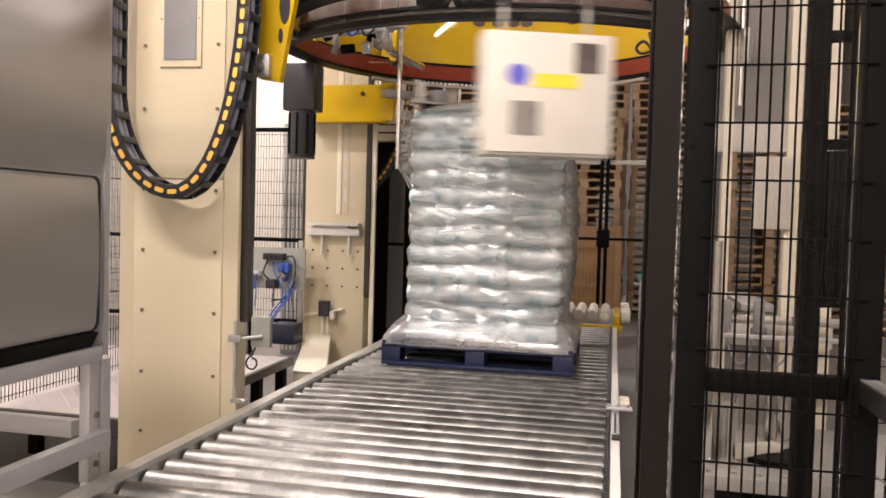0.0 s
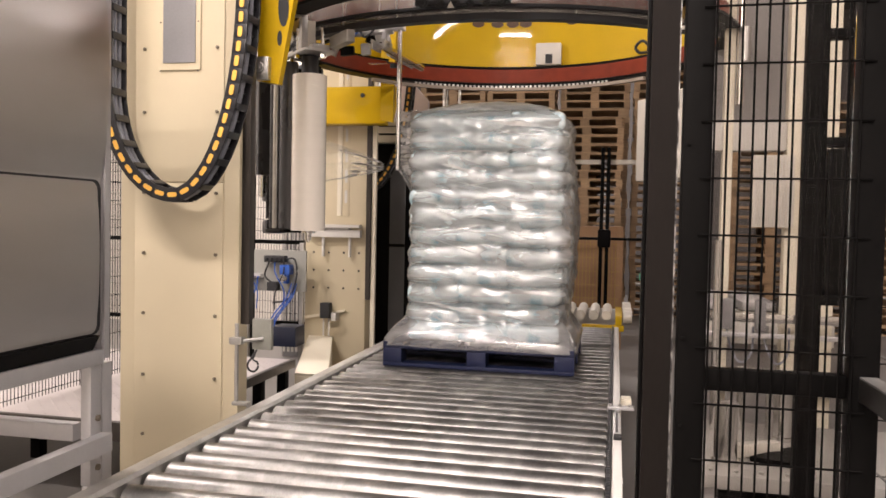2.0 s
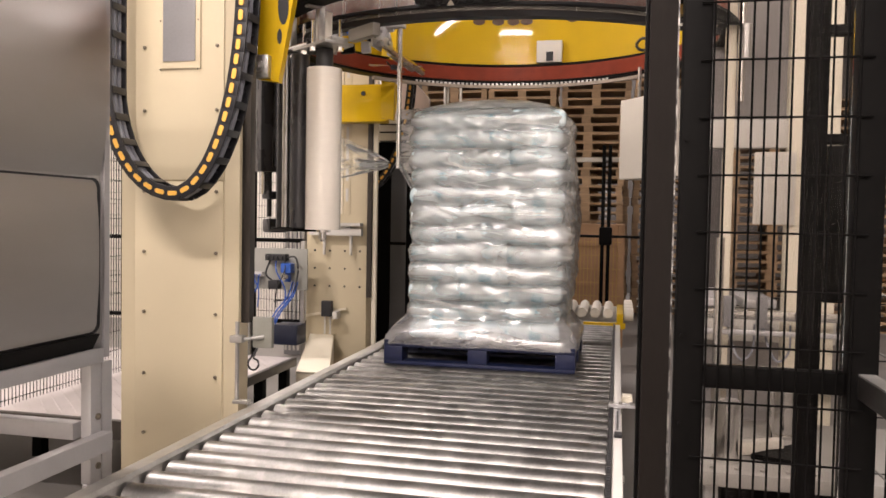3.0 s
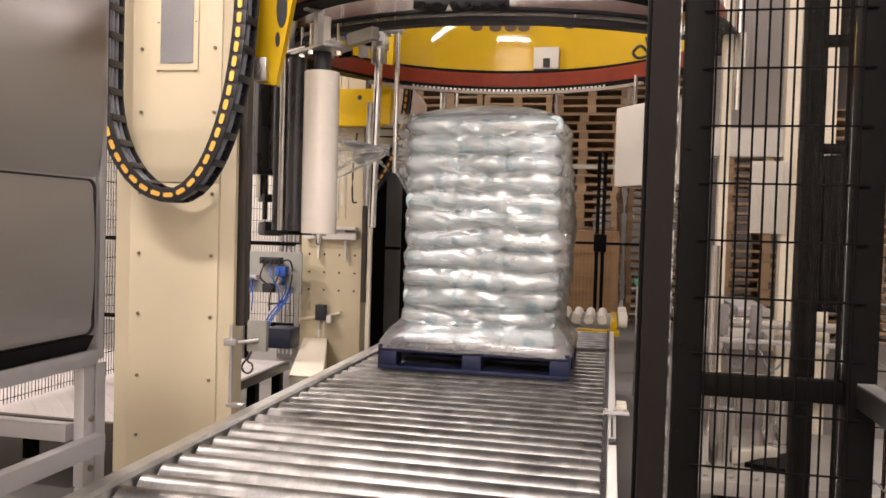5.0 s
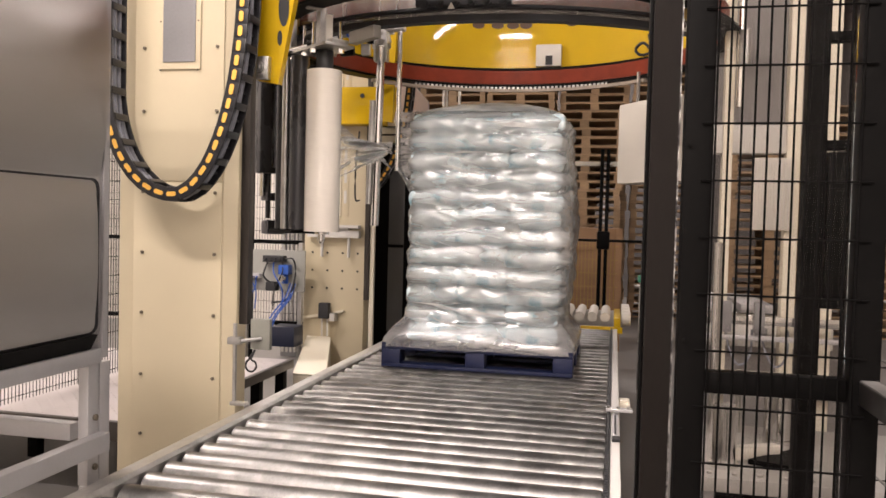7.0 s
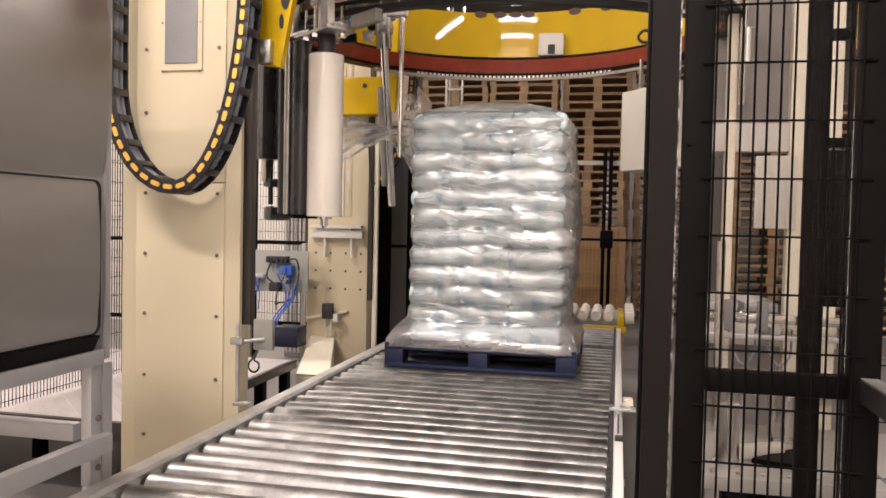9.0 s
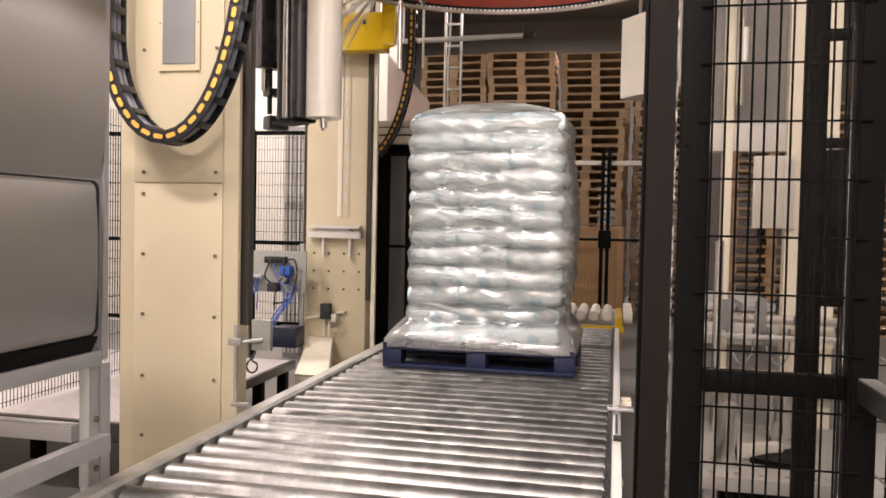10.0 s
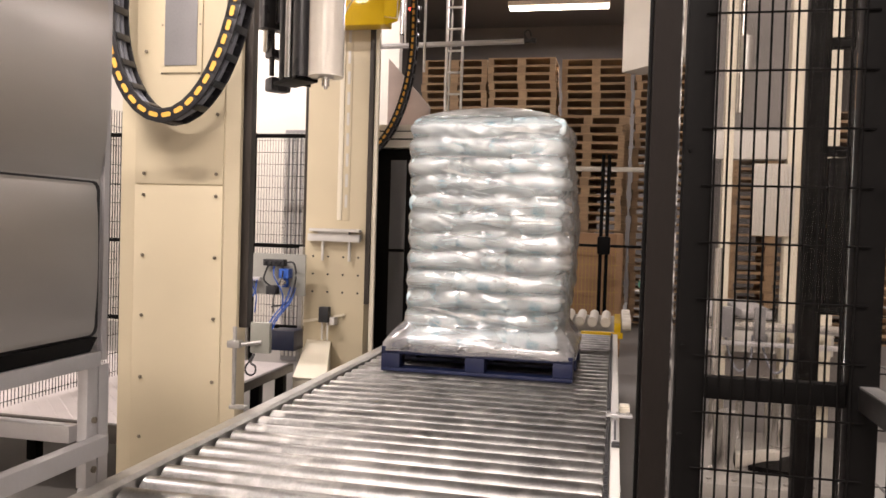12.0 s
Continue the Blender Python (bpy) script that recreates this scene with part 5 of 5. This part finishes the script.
    for k in range(8):
        a = k * math.pi / 4
        bm = bmesh.new()
        box(bm, (-2.38 + 0.103 * math.cos(a) - 0.007, 5.75 + 0.103 * math.sin(a) - 0.007, 2.05), (-2.38 + 0.103 * math.cos(a) + 0.007, 5.75 + 0.103 * math.sin(a) + 0.007, 2.36))
        part("cooling_fin", bm, CHARCOAL, motor)
    bm = bmesh.new()
    band(bm, 1.385, 1.42, RZ - 0.125, RZ - 0.10, 44, 145, 60, (CX, CY))
    part("cable_hose", bm, surface("pale_hose", (0.30, 0.25, 0.20), 0.5, scale=20), ob, "pale ribbed hose along the ring")
    return ob


def wrapping_ring():
    """The ring that turns round the load with the film carriage and the control box."""
    ob = thing("wrapping_ring", (CX, CY, RZ), "red painted rotating ring with film carriage", "wrapping ring")
    bm = bmesh.new()
    band(bm, 1.45, 1.50, RZ - 0.05, RZ + 0.065, centre=(CX, CY))
    part("ring", bm, RED, ob)
    bm = bmesh.new()
    band(bm, 1.43, 1.56, RZ - 0.075, RZ - 0.058, centre=(CX, CY))
    part("rim", bm, CHARCOAL, ob)
    # film carriage at angle 0, control box opposite; local x points outwards
    r0 = 1.36
    x0 = CX + r0
    bm = bmesh.new()
    rod(bm, (x0, CY, RZ - 1.33), (x0, CY, RZ - 0.405), 0.102, 40)
    roll = part("film_roll", bm, FILM_ROLL, ob, "white roll of stretch film")
    bm = bmesh.new()
    rod(bm, (x0, CY, RZ - 1.345), (x0, CY, RZ - 1.331), 0.045, 20)
    rod(bm, (x0, CY, RZ - 1.385), (x0, CY, RZ - 1.345), 0.022, 14)
    rod(bm, (x0, CY, RZ - 1.40), (x0, CY, RZ - 1.385), 0.012, 10)
    part("spindle_tip", bm, CHROME, roll)
    bm = bmesh.new()
    rod(bm, (x0, CY, RZ - 0.404), (x0, CY, RZ - 0.29), 0.05, 20)
    part("spindle_head", bm, RUBBER, ob, "black spindle head")
    bm = bmesh.new()
    box(bm, (x0 - 0.09, CY - 0.20, RZ - 0.289), (x0 + 0.10, CY + 0.17, RZ - 0.272), 0.004)
    box(bm, (x0 - 0.06, CY + 0.10, RZ - 0.271), (x0 + 0.05, CY + 0.16, RZ - 0.245), 0.006)
    part("top_plate", bm, ZINC, ob, "worn steel carriage plate")
    bm = bmesh.new()
    box(bm, (x0 - 0.05, CY - 0.17, RZ - 0.271), (x0 + 0.05, CY - 0.03, RZ - 0.16), 0.012)
    part("bearing_block", bm, HOUSING, ob, "grey bearing block")
    bm = bmesh.new()
    box(bm, (x0 + 0.0, CY + 0.03, RZ - 0.271), (x0 + 0.06, CY + 0.085, RZ - 0.10), 0.005)
    part("spacer", bm, BOX_WHITE, ob, "off-white spacer block")
    for dx, dy in ((0.07, -0.11), (0.08, 0.01), (-0.03, 0.12)):
        bm = bmesh.new()
        rod(bm, (x0 + dx, CY + dy, RZ - 0.30), (x0 + dx, CY + dy, RZ - 0.14), 0.011, 10)
        rod(bm, (x0 + dx, CY + dy, RZ - 0.315), (x0 + dx, CY + dy, RZ - 0.29), 0.02, 6)
        part("stud", bm, CHROME, ob)
    bm = bmesh.new()
    box(bm, (x0 - 0.10, CY + 0.171, RZ - 0.27), (x0 - 0.05, CY + 0.42, RZ - 0.20), 0.006)
    part("guide_arm", bm, surface("dull_bar_steel", (0.24, 0.22, 0.19), 0.45, 0.5, scale=7), ob, "dull grey guide arm")
    bm = bmesh.new()
    rod(bm, (x0 + 0.10, CY - 0.34, RZ - 0.262), (x0 + 0.08, CY - 0.05, RZ - 0.262), 0.012, 10)
    part("tie_rod", bm, CHROME, ob)
    for k in range(3):
        bm = bmesh.new()
        ring = [(x0 + 0.085, CY - 0.06 + 0.02 * k + 0.028 * math.cos(q * 0.7), RZ - 0.235 + 0.03 * math.sin(q * 0.7)) for q in range(9)]
        hose(bm, spline(ring, 3), 0.005)
        part("hose", bm, RUBBER, ob, "black looped hose")
    for y in (-0.28, 0.05):
        bm = bmesh.new()
        box(bm, (x0 + 0.05, CY + y, RZ - 0.274), (x0 + 0.09, CY + y + 0.04, RZ - 0.07), 0.004)
        box(bm, (x0 + 0.05, CY + y, RZ - 0.09), (x0 + 0.16, CY + y + 0.04, RZ - 0.076), 0.004)
        part("hanger", bm, ZINC, ob)
    for k, (dx, dy, rr, mt) in enumerate(((0.07, -0.16, 0.055, DARK_ROLL), (0.03, -0.275, 0.048, DARK_ROLL), (0.125, -0.225, 0.02, ZINC), (0.11, -0.315, 0.024, DARK_ROLL), (0.02, -0.37, 0.035, DARK_ROLL))):
        bm = bmesh.new()
        rod(bm, (x0 + dx, CY + dy, RZ - 1.32), (x0 + dx, CY + dy, RZ - 0.31), rr, 24)
        part("stretch_roller", bm, mt, ob, "dark rubber stretch roller" if mt is DARK_ROLL else "bright steel roller")
    bm = bmesh.new()
    box(bm, (x0 - 0.02, CY - 0.40, RZ - 1.345), (x0 + 0.13, CY - 0.12, RZ - 1.325), 0.004)
    box(bm, (x0 + 0.04, CY - 0.45, RZ - 1.324), (x0 + 0.055, CY - 0.34, RZ - 0.302), 0.003)
    part("bottom_plate", bm, CHARCOAL, ob)
    bm = bmesh.new()
    box(bm, (x0 - 0.10, CY - 0.36, RZ - 1.334), (x0 + 0.10, CY - 0.345, RZ - 0.301), 0.004)
    part("back_frame", bm, CHARCOAL, ob)
    bm = bmesh.new()
    box(bm, (x0 - 0.13, CY - 0.52, RZ - 1.20), (x0 - 0.115, CY - 0.14, RZ - 0.31), 0.003)
    part("guard_plate", bm, CHARCOAL, ob, "dark carriage guard plate")
    bm = bmesh.new()
    box(bm, (x0 - 0.03, CY - 0.60, RZ - 0.98), (x0 + 0.15, CY - 0.50, RZ - 0.22), 0.006)
    box(bm, (x0 - 0.03, CY - 0.499, RZ - 0.95), (x0 + 0.075, CY - 0.37, RZ - 0.32), 0.006)
    box(bm, (x0 - 0.02, CY - 0.44, RZ - 1.324), (x0 + 0.06, CY - 0.38, RZ - 0.951), 0.004)
    part("motor_cover", bm, DARK_ROLL, ob, "dark motor cover")
    bm = bmesh.new()
    for dx in (-0.02, 0.06):
        rod(bm, (x0 + dx, CY - 0.56, RZ - 1.26), (x0 + dx, CY - 0.56, RZ - 0.981), 0.016, 12)
    box(bm, (x0 - 0.05, CY - 0.60, RZ - 1.36), (x0 + 0.09, CY - 0.50, RZ - 1.27), 0.02)
    box(bm, (x0 - 0.05, CY - 0.60, RZ - 1.15), (x0 + 0.09, CY - 0.51, RZ - 1.10), 0.008)
    part("dancer_unit", bm, DARK_ROLL, ob, "dark dancer arm with round end")
    bm = bmesh.new()
    rod(bm, (x0 + 0.10, CY - 0.56, RZ - 1.12), (x0 + 0.10, CY - 0.56, RZ - 0.90), 0.022, 16)
    part("air_cylinder", bm, CHROME, ob, "bright air cylinder")
    # control box
    a = radians(165)
    c, s = math.cos(a), math.sin(a)
    rot = Matrix.Rotation(a, 4, "Z")

    def put(lo, hi, bev=0.004):
        b2 = bmesh.new()
        box(b2, lo, hi, bev)
        b2.transform(Matrix.Translation((CX, CY, RZ - 0.22)) @ rot)
        return b2

    bx = part("control_box", put((1.26, -0.345, -0.70), (1.46, 0.325, -0.08), 0.012), BOX_WHITE, ob, "white control box with stickers")
    part("lid", put((1.461, -0.33, -0.685), (1.475, 0.31, -0.095), 0.005), BOX_WHITE, bx)
    part("sticker", put((1.476, 0.12, -0.28), (1.478, 0.25, -0.13), 0), surface("brown_window", (0.10, 0.08, 0.07), 0.3, scale=8), bx)
    part("sticker", put((1.476, -0.20, -0.60), (1.478, -0.06, -0.43), 0), surface("grey_window", (0.22, 0.2, 0.18), 0.3, scale=8), bx)
    part("sticker", put((1.476, -0.09, -0.36), (1.478, 0.14, -0.29), 0), SIGN_YELLOW, bx, "yellow warning strip")
    b3 = bmesh.new()
    rod(b3, (1.476, -0.17, -0.30), (1.478, -0.17, -0.30), 0.055, 24)
    b3.transform(Matrix.Translation((CX, CY, RZ - 0.22)) @ rot)
    part("emblem", b3, SIGN_BLUE, bx, "round blue mark")
    part("hanger", put((1.34, -0.24, -0.079), (1.36, -0.22, 0.17), 0.002), ZINC, ob)
    part("hanger", put((1.34, 0.20, -0.079), (1.36, 0.22, 0.17), 0.002), ZINC, ob)
    part("latch", put((1.34, -0.40, -0.62), (1.40, -0.346, -0.56), 0.004), ZINC, bx)
    return ob


def gripper_arm():
    """The film clamp that hangs beside the load."""
    hz, hx, hy = 2.70, -1.51, 4.95
    ob = thing("film_clamp", (hx, hy, hz), "steel film clamp arm with twin tubes and a knob", "clamp arm")
    bm = bmesh.new()
    rod(bm, (hx, hy, hz), (hx - 0.02, hy, hz - 1.16), 0.026, 16)
    part("arm_tube", bm, CHROME, ob)
    bm = bmesh.new()
    rod(bm, (hx - 0.05, hy, hz - 0.35), (hx - 0.065, hy, hz - 1.02), 0.02, 14)
    part("arm_tube", bm, ZINC, ob)
    bm = bmesh.new()
    box(bm, (hx - 0.045, hy - 0.03, hz - 0.10), (hx - 0.03, hy + 0.03, hz + 0.09), 0.004)
    box(bm, (hx + 0.03, hy - 0.03, hz - 0.10), (hx + 0.045, hy + 0.03, hz + 0.09), 0.004)
    rod(bm, (hx - 0.06, hy, hz), (hx + 0.06, hy, hz), 0.016, 12)
    part("pivot_block", bm, ZINC, ob)
    bm = bmesh.new()
    rod(bm, (hx - 0.10, hy - 0.03, hz - 0.64), (hx - 0.10, hy - 0.06, hz - 0.64), 0.026, 18)
    part("knob", bm, RUBBER, ob, "black knob")
    bm = bmesh.new()
    hose(bm, spline([(hx - 0.13, hy - 0.02, hz - 0.55), (hx - 0.15, hy - 0.02, hz - 0.75), (hx - 0.15, hy - 0.02, hz - 0.98), (hx - 0.12, hy - 0.02, hz - 1.0)], 5), 0.006)
    part("wire", bm, RUBBER, ob)
    kx, ky, kz = hx - 0.10, hy - 0.03, hz - 0.64
    bm = bmesh.new()
    for ends in (((-0.15, 0.13), (-0.17, 0.08)), ((-0.17, 0.06), (-0.16, 0.03)), ((0.12, -0.05), (0.20, -0.16)), ((0.2, 0.02), (0.2, -0.06))):
        a, b = [bm.verts.new((kx + dx, ky - 0.01, kz + dz)) for dx, dz in ends]
        c, d = bm.verts.new((kx, ky, kz + 0.008)), bm.verts.new((kx, ky, kz - 0.008))
        bm.faces.new((a, b, d, c))
    part("film_strand", bm, LOOSE, ob, "gathered milky film strand")
    return ob


def cutter_rod():
    x, y, z = -1.40, 5.0, 2.83
    ob = thing("cutter_unit", (x, y, z), "steel cutter unit with a long hanging rod", "cutter")
    bm = bmesh.new()
    rod(bm, (x, y, z - 0.93), (x, y, z + 0.25), 0.016, 12)
    part("rod", bm, CHROME, ob)
    bm = bmesh.new()
    box(bm, (x - 0.10, y - 0.04, z - 0.02), (x + 0.03, y + 0.04, z + 0.14), 0.008)
    box(bm, (x - 0.18, y + 0.02, z - 0.10), (x - 0.12, y + 0.06, z + 0.3), 0.006, Euler((0, radians(-14), 0)).to_matrix())
    part("bracket", bm, ALU, ob)
    for k in range(9):
        bm = bmesh.new()
        c = Vector((x - 0.08 - 0.055 * k + random.uniform(-0.02, 0.02), y + random.uniform(-0.1, 0.1), z + random.uniform(-0.14, 0.05)))
        e = Vector((random.uniform(0.015, 0.05), 0.02, random.uniform(0.02, 0.07)))
        box(bm, c - e, c + e, 0.005, Euler((0, radians(random.uniform(-25, 25)), 0)).to_matrix())
        part("fitting", bm, (ALU, ZINC, CHARCOAL)[k % 3], ob)
    for k in range(4):
        bm = bmesh.new()
        x2 = x - 0.12 - 0.1 * k
        hose(bm, spline([(x2, y, z + 0.1), (x2 - 0.05, y - 0.05, z - 0.03), (x2 - 0.12, y - 0.03, z - 0.06), (x2 - 0.18, y, z + 0.06)], 5), 0.008)
        part("hose", bm, (RUBBER, BLUE_HOSE)[k % 2], ob)
    bm = bmesh.new()
    rod(bm, (x - 0.62, y, z - 0.05), (x - 0.05, y + 0.02, z - 0.02), 0.02, 12)
    part("cross_tube", bm, ZINC, ob)
    return ob


def film_tail():
    """The loose end of film standing out beside the load."""
    bm = bmesh.new()
    x0, x1, y = -1.415, -1.275, 5.0
    nu, nv = 14, 20
    rows = []
    for j in range(nv + 1):
        v = j / nv
        z = 2.29 - 0.60 * v
        left = x0 if v < 0.62 else x0 + (x1 - x0) * ((v - 0.62) / 0.38) ** 0.8
        rows.append([bm.verts.new((left + (x1 + 0.01 - left) * i / nu, y + 0.03 * math.sin(3 * i / nu) + noise.noise(Vector((i * 0.4, j * 0.3, 1))) * 0.012, z)) for i in range(nu + 1)])
    for a, b in zip(rows, rows[1:]):
        for i in range(nu):
            bm.faces.new((a[i], a[i + 1], b[i + 1], b[i]))
    for v in bm.verts:
        v.co -= Vector((x0, y, 2.29))
    ob = solo("film_tail", bm, LOOSE, "loose milky end of stretch film beside the load", "film")
    ob.location = (x0, y, 2.29)
    return ob


def film_web():
    """The sheet of film drawn from the roll to the clamp, gathered to a point."""
    bm = bmesh.new()
    nu, nv = 26, 22
    rows = []
    for i in range(nu + 1):
        u = i / nu
        half = 0.02 + 0.11 * (1 - u) ** 0.8
        rows.append([bm.verts.new((0.09 + 0.55 * u, 0.005 * math.sin(9 * (2 * j / nv - 1)) * (0.4 + u) + 0.012 * noise.noise(Vector((u * 3, j * 0.35, 4))), half * (2 * j / nv - 1))) for j in range(nv + 1)])
    for a, b in zip(rows, rows[1:]):
        for j in range(nv):
            bm.faces.new((a[j], a[j + 1], b[j + 1], b[j]))
    hose(bm, [r[0].co.copy() for r in rows], 0.005, 6)
    return solo("film_web", bm, WEB, "thin clear film drawn tight from the roll", "film")


LIFT = ((0, 0), (8.5, 0), (8.8, 0.03), (9, 0.09), (9.25, 0.21), (9.5, 0.354), (9.75, 0.52), (10, 0.658), (10.25, 0.73), (10.5, 0.774), (10.75, 0.82), (11, 0.853), (11.25, 0.89), (11.5, 0.913), (12, 0.914))


class CableChain:
    """An energy chain of rigid links that hangs in a loop between a fixed and a lifted end."""

    def __init__(self, xl, cx, xr, y, zb, drop, pitch, count, width, label, wall, first=0.6, rise=0.43):
        self.xl, self.xr, self.y, self.zb, self.drop, self.rise = xl, xr, y, zb, drop, rise
        self.pitch, self.count, self.cx, self.first = pitch, count, cx, first
        self.ob = thing("cable_chain", (xl, y, zb), label, "cable chain", "cable chains")
        h = pitch * 0.46
        bm = bmesh.new()
        box(bm, (xl - 0.05, min(wall, y + width * 0.8), zb + 1.5), (xl + 0.05, max(wall, y + width * 0.8), zb + 1.62), 0.006)
        part("end_bracket", bm, ZINC, self.ob, "steel end bracket")
        bm = bmesh.new()
        t = 0.034
        for yy in (0, width):
            box(bm, (-h * 1.25, yy, -t), (h * 1.25, yy + 0.012, t), 0.006)
        rod(bm, (0, 0.006, -t * 0.3), (0, width + 0.006, -t * 0.3), 0.006, 6)
        plain = mesh_of("link", bm.copy(), CHAIN)
        for zz in (-t - 0.002, t - 0.008):
            box(bm, (-h * 0.55, 0.013, zz), (h * 0.55, width - 0.001, zz + 0.010), 0.002)
        barred = mesh_of("link", bm, CHAIN)
        bm = bmesh.new()
        box(bm, (-h * 0.78, -0.004, -0.011), (h * 0.78, -0.0005, 0.011), 0.0)
        bmesh.ops.bevel(bm, geom=[e for e in bm.edges if abs(e.verts[0].co.y - e.verts[1].co.y) > 0.002], offset=0.009, segments=3, affect="EDGES", profile=0.5)
        clip = mesh_of("clip", bm, ORANGE)
        bm = bmesh.new()
        for f, z, r in ((0.28, 0.006, 0.017), (0.58, -0.004, 0.020), (0.84, 0.008, 0.012), (0.44, 0.018, 0.008)):
            rod(bm, (-h * 1.25, width * f, z), (h * 1.25, width * f, z), r, 8)
        cable = mesh_of("cable", bm, HOSE_GREY)
        self.links = []
        for k in range(count):
            ob = new("link", plain if k % 2 else barred)
            ob.parent = self.ob
            for nm, data in (("clip", clip), ("cable", cable)):
                q = new(nm, data)
                q.parent = ob
            self.links.append(ob)

    def place(self, lift):
        """Poses of all links when the moving end has risen by lift."""
        up = self.rise * lift
        cx = self.cx - 0.07 * lift
        pts = []
        n = 200
        for i in range(n + 1):
            a = math.pi + math.pi * i / n
            c, s = math.cos(a), math.sin(a)
            hw = self.xr - cx if c > 0 else cx - self.xl
            dr = self.drop if c > 0 else self.drop * 0.55
            pts.append((cx + hw * c - self.xl, up + dr * (1 - abs(s))))
        pts = [(pts[0][0], 2.2)] + pts + [(pts[-1][0], pts[-1][1] + 1.2)]
        s = [0.0]
        for p, q in zip(pts, pts[1:]):
            s.append(s[-1] + math.hypot(q[0] - p[0], q[1] - p[1]))
        out = []
        for k in range(self.count):
            d = self.first + k * self.pitch
            i = max(1, min(len(s) - 1, next((j for j in range(1, len(s)) if s[j] >= d), len(s) - 1)))
            f = (d - s[i - 1]) / (s[i] - s[i - 1])
            p, q = pts[i - 1], pts[i]
            lo, hi = pts[max(0, i - 4)] if 4 < i < len(s) - 5 else p, pts[min(len(s) - 1, i + 3)] if 4 < i < len(s) - 5 else q
            ang = math.degrees(math.atan2(hi[1] - lo[1], hi[0] - lo[0]))
            out.append(pose(p[0] + (q[0] - p[0]) * f, 0, p[1] + (q[1] - p[1]) * f, 0, -ang, 0))
        return out


FRAME = lifting_frame()
RING = wrapping_ring()
CLAMP = gripper_arm()
CUTTER = cutter_rod()
TAIL = film_tail()
FILM_WEB = film_web()
CHAINS = [CableChain(-2.455, -2.09, -1.73, 3.44, 1.675, 1.0, 0.0685, 62, 0.12, "black cable chain with orange clips looped before the column", 3.66),
          CableChain(-2.80, -2.46, -1.96, 7.38, 1.84, 1.2, 0.065, 70, 0.10, "black cable chain with yellow clips behind the far column", 7.3)]


# ---- what moves ----
def lift_at(t):
    for (a, u), (b, v) in zip(LIFT, LIFT[1:]):
        if t <= b:
            return u + (v - u) * (t - a) / (b - a)
    return LIFT[-1][1]


def motions():
    walk(FRAME, [(t, pose(CX, CY, RZ + d)) for t, d in LIFT])
    turns = ((0, 124), (0.1, 142), (0.2, 157), (0.3, 169), (0.4, 180), (0.5, 188), (0.6, 194), (0.7, 199), (0.9, 204), (1.2, 210), (1.6, 215), (1.8, 219), (2.2, 227), (2.6, 230.6), (3.0, 231.4), (3.4, 231.5), (8.5, 231.5))
    walk(RING, [(t, pose(CX, CY, RZ, 0, 0, a)) for t, a in turns] + [(t, pose(CX, CY, RZ + d, 0, 0, 231.5)) for t, d in LIFT[2:]])
    def from_roll(t, turn, tilt):
        a = radians(turn)
        return (t, pose(CX + 1.36 * math.cos(a), CY + 1.36 * math.sin(a), 1.93 + lift_at(t), 0, -tilt, turn - 161))

    walk(FILM_WEB, [from_roll(t, a, 0) for t, a in turns[:-2]] + [from_roll(t, 231.5, q) for t, q in ((3.4, 0), (4.7, 9), (8.5, 9), (8.8, 10), (9, 12), (9.25, 17), (9.5, 27), (9.75, 37), (10, 41), (10.5, 45), (12, 46))])
    hx, hy, hz = CLAMP.location
    walk(CLAMP, [(t, pose(hx, hy, hz + lift_at(t), q)) for t, q in ((0, 94), (2.9, 94), (3.2, 78), (3.6, 48), (4.1, 16), (4.7, 0), (7.4, 0), (8.5, 5), (8.8, 10), (9, 17), (9.25, 32), (9.5, 55), (9.75, 76), (10, 88), (10.5, 92), (11, 92), (11.5, 92), (12, 92))])
    cx, cy, cz = CUTTER.location
    walk(CUTTER, [(t, pose(cx, cy, cz + d)) for t, d in LIFT])
    tx, ty, tz = TAIL.location
    walk(TAIL, [(t, pose(tx, ty, tz + d * 1.3 + 0.5 * max(0, min(1, (t - 9.0) / 1.0)))) for t, d in LIFT])
    for ch in CHAINS:
        times = [t for t, d in LIFT]
        rows = [ch.place(lift_at(t)) for t in times]
        for k, ob in enumerate(ch.links):
            walk(ob, [(t, r[k]) for t, r in zip(times, rows)])


motions()
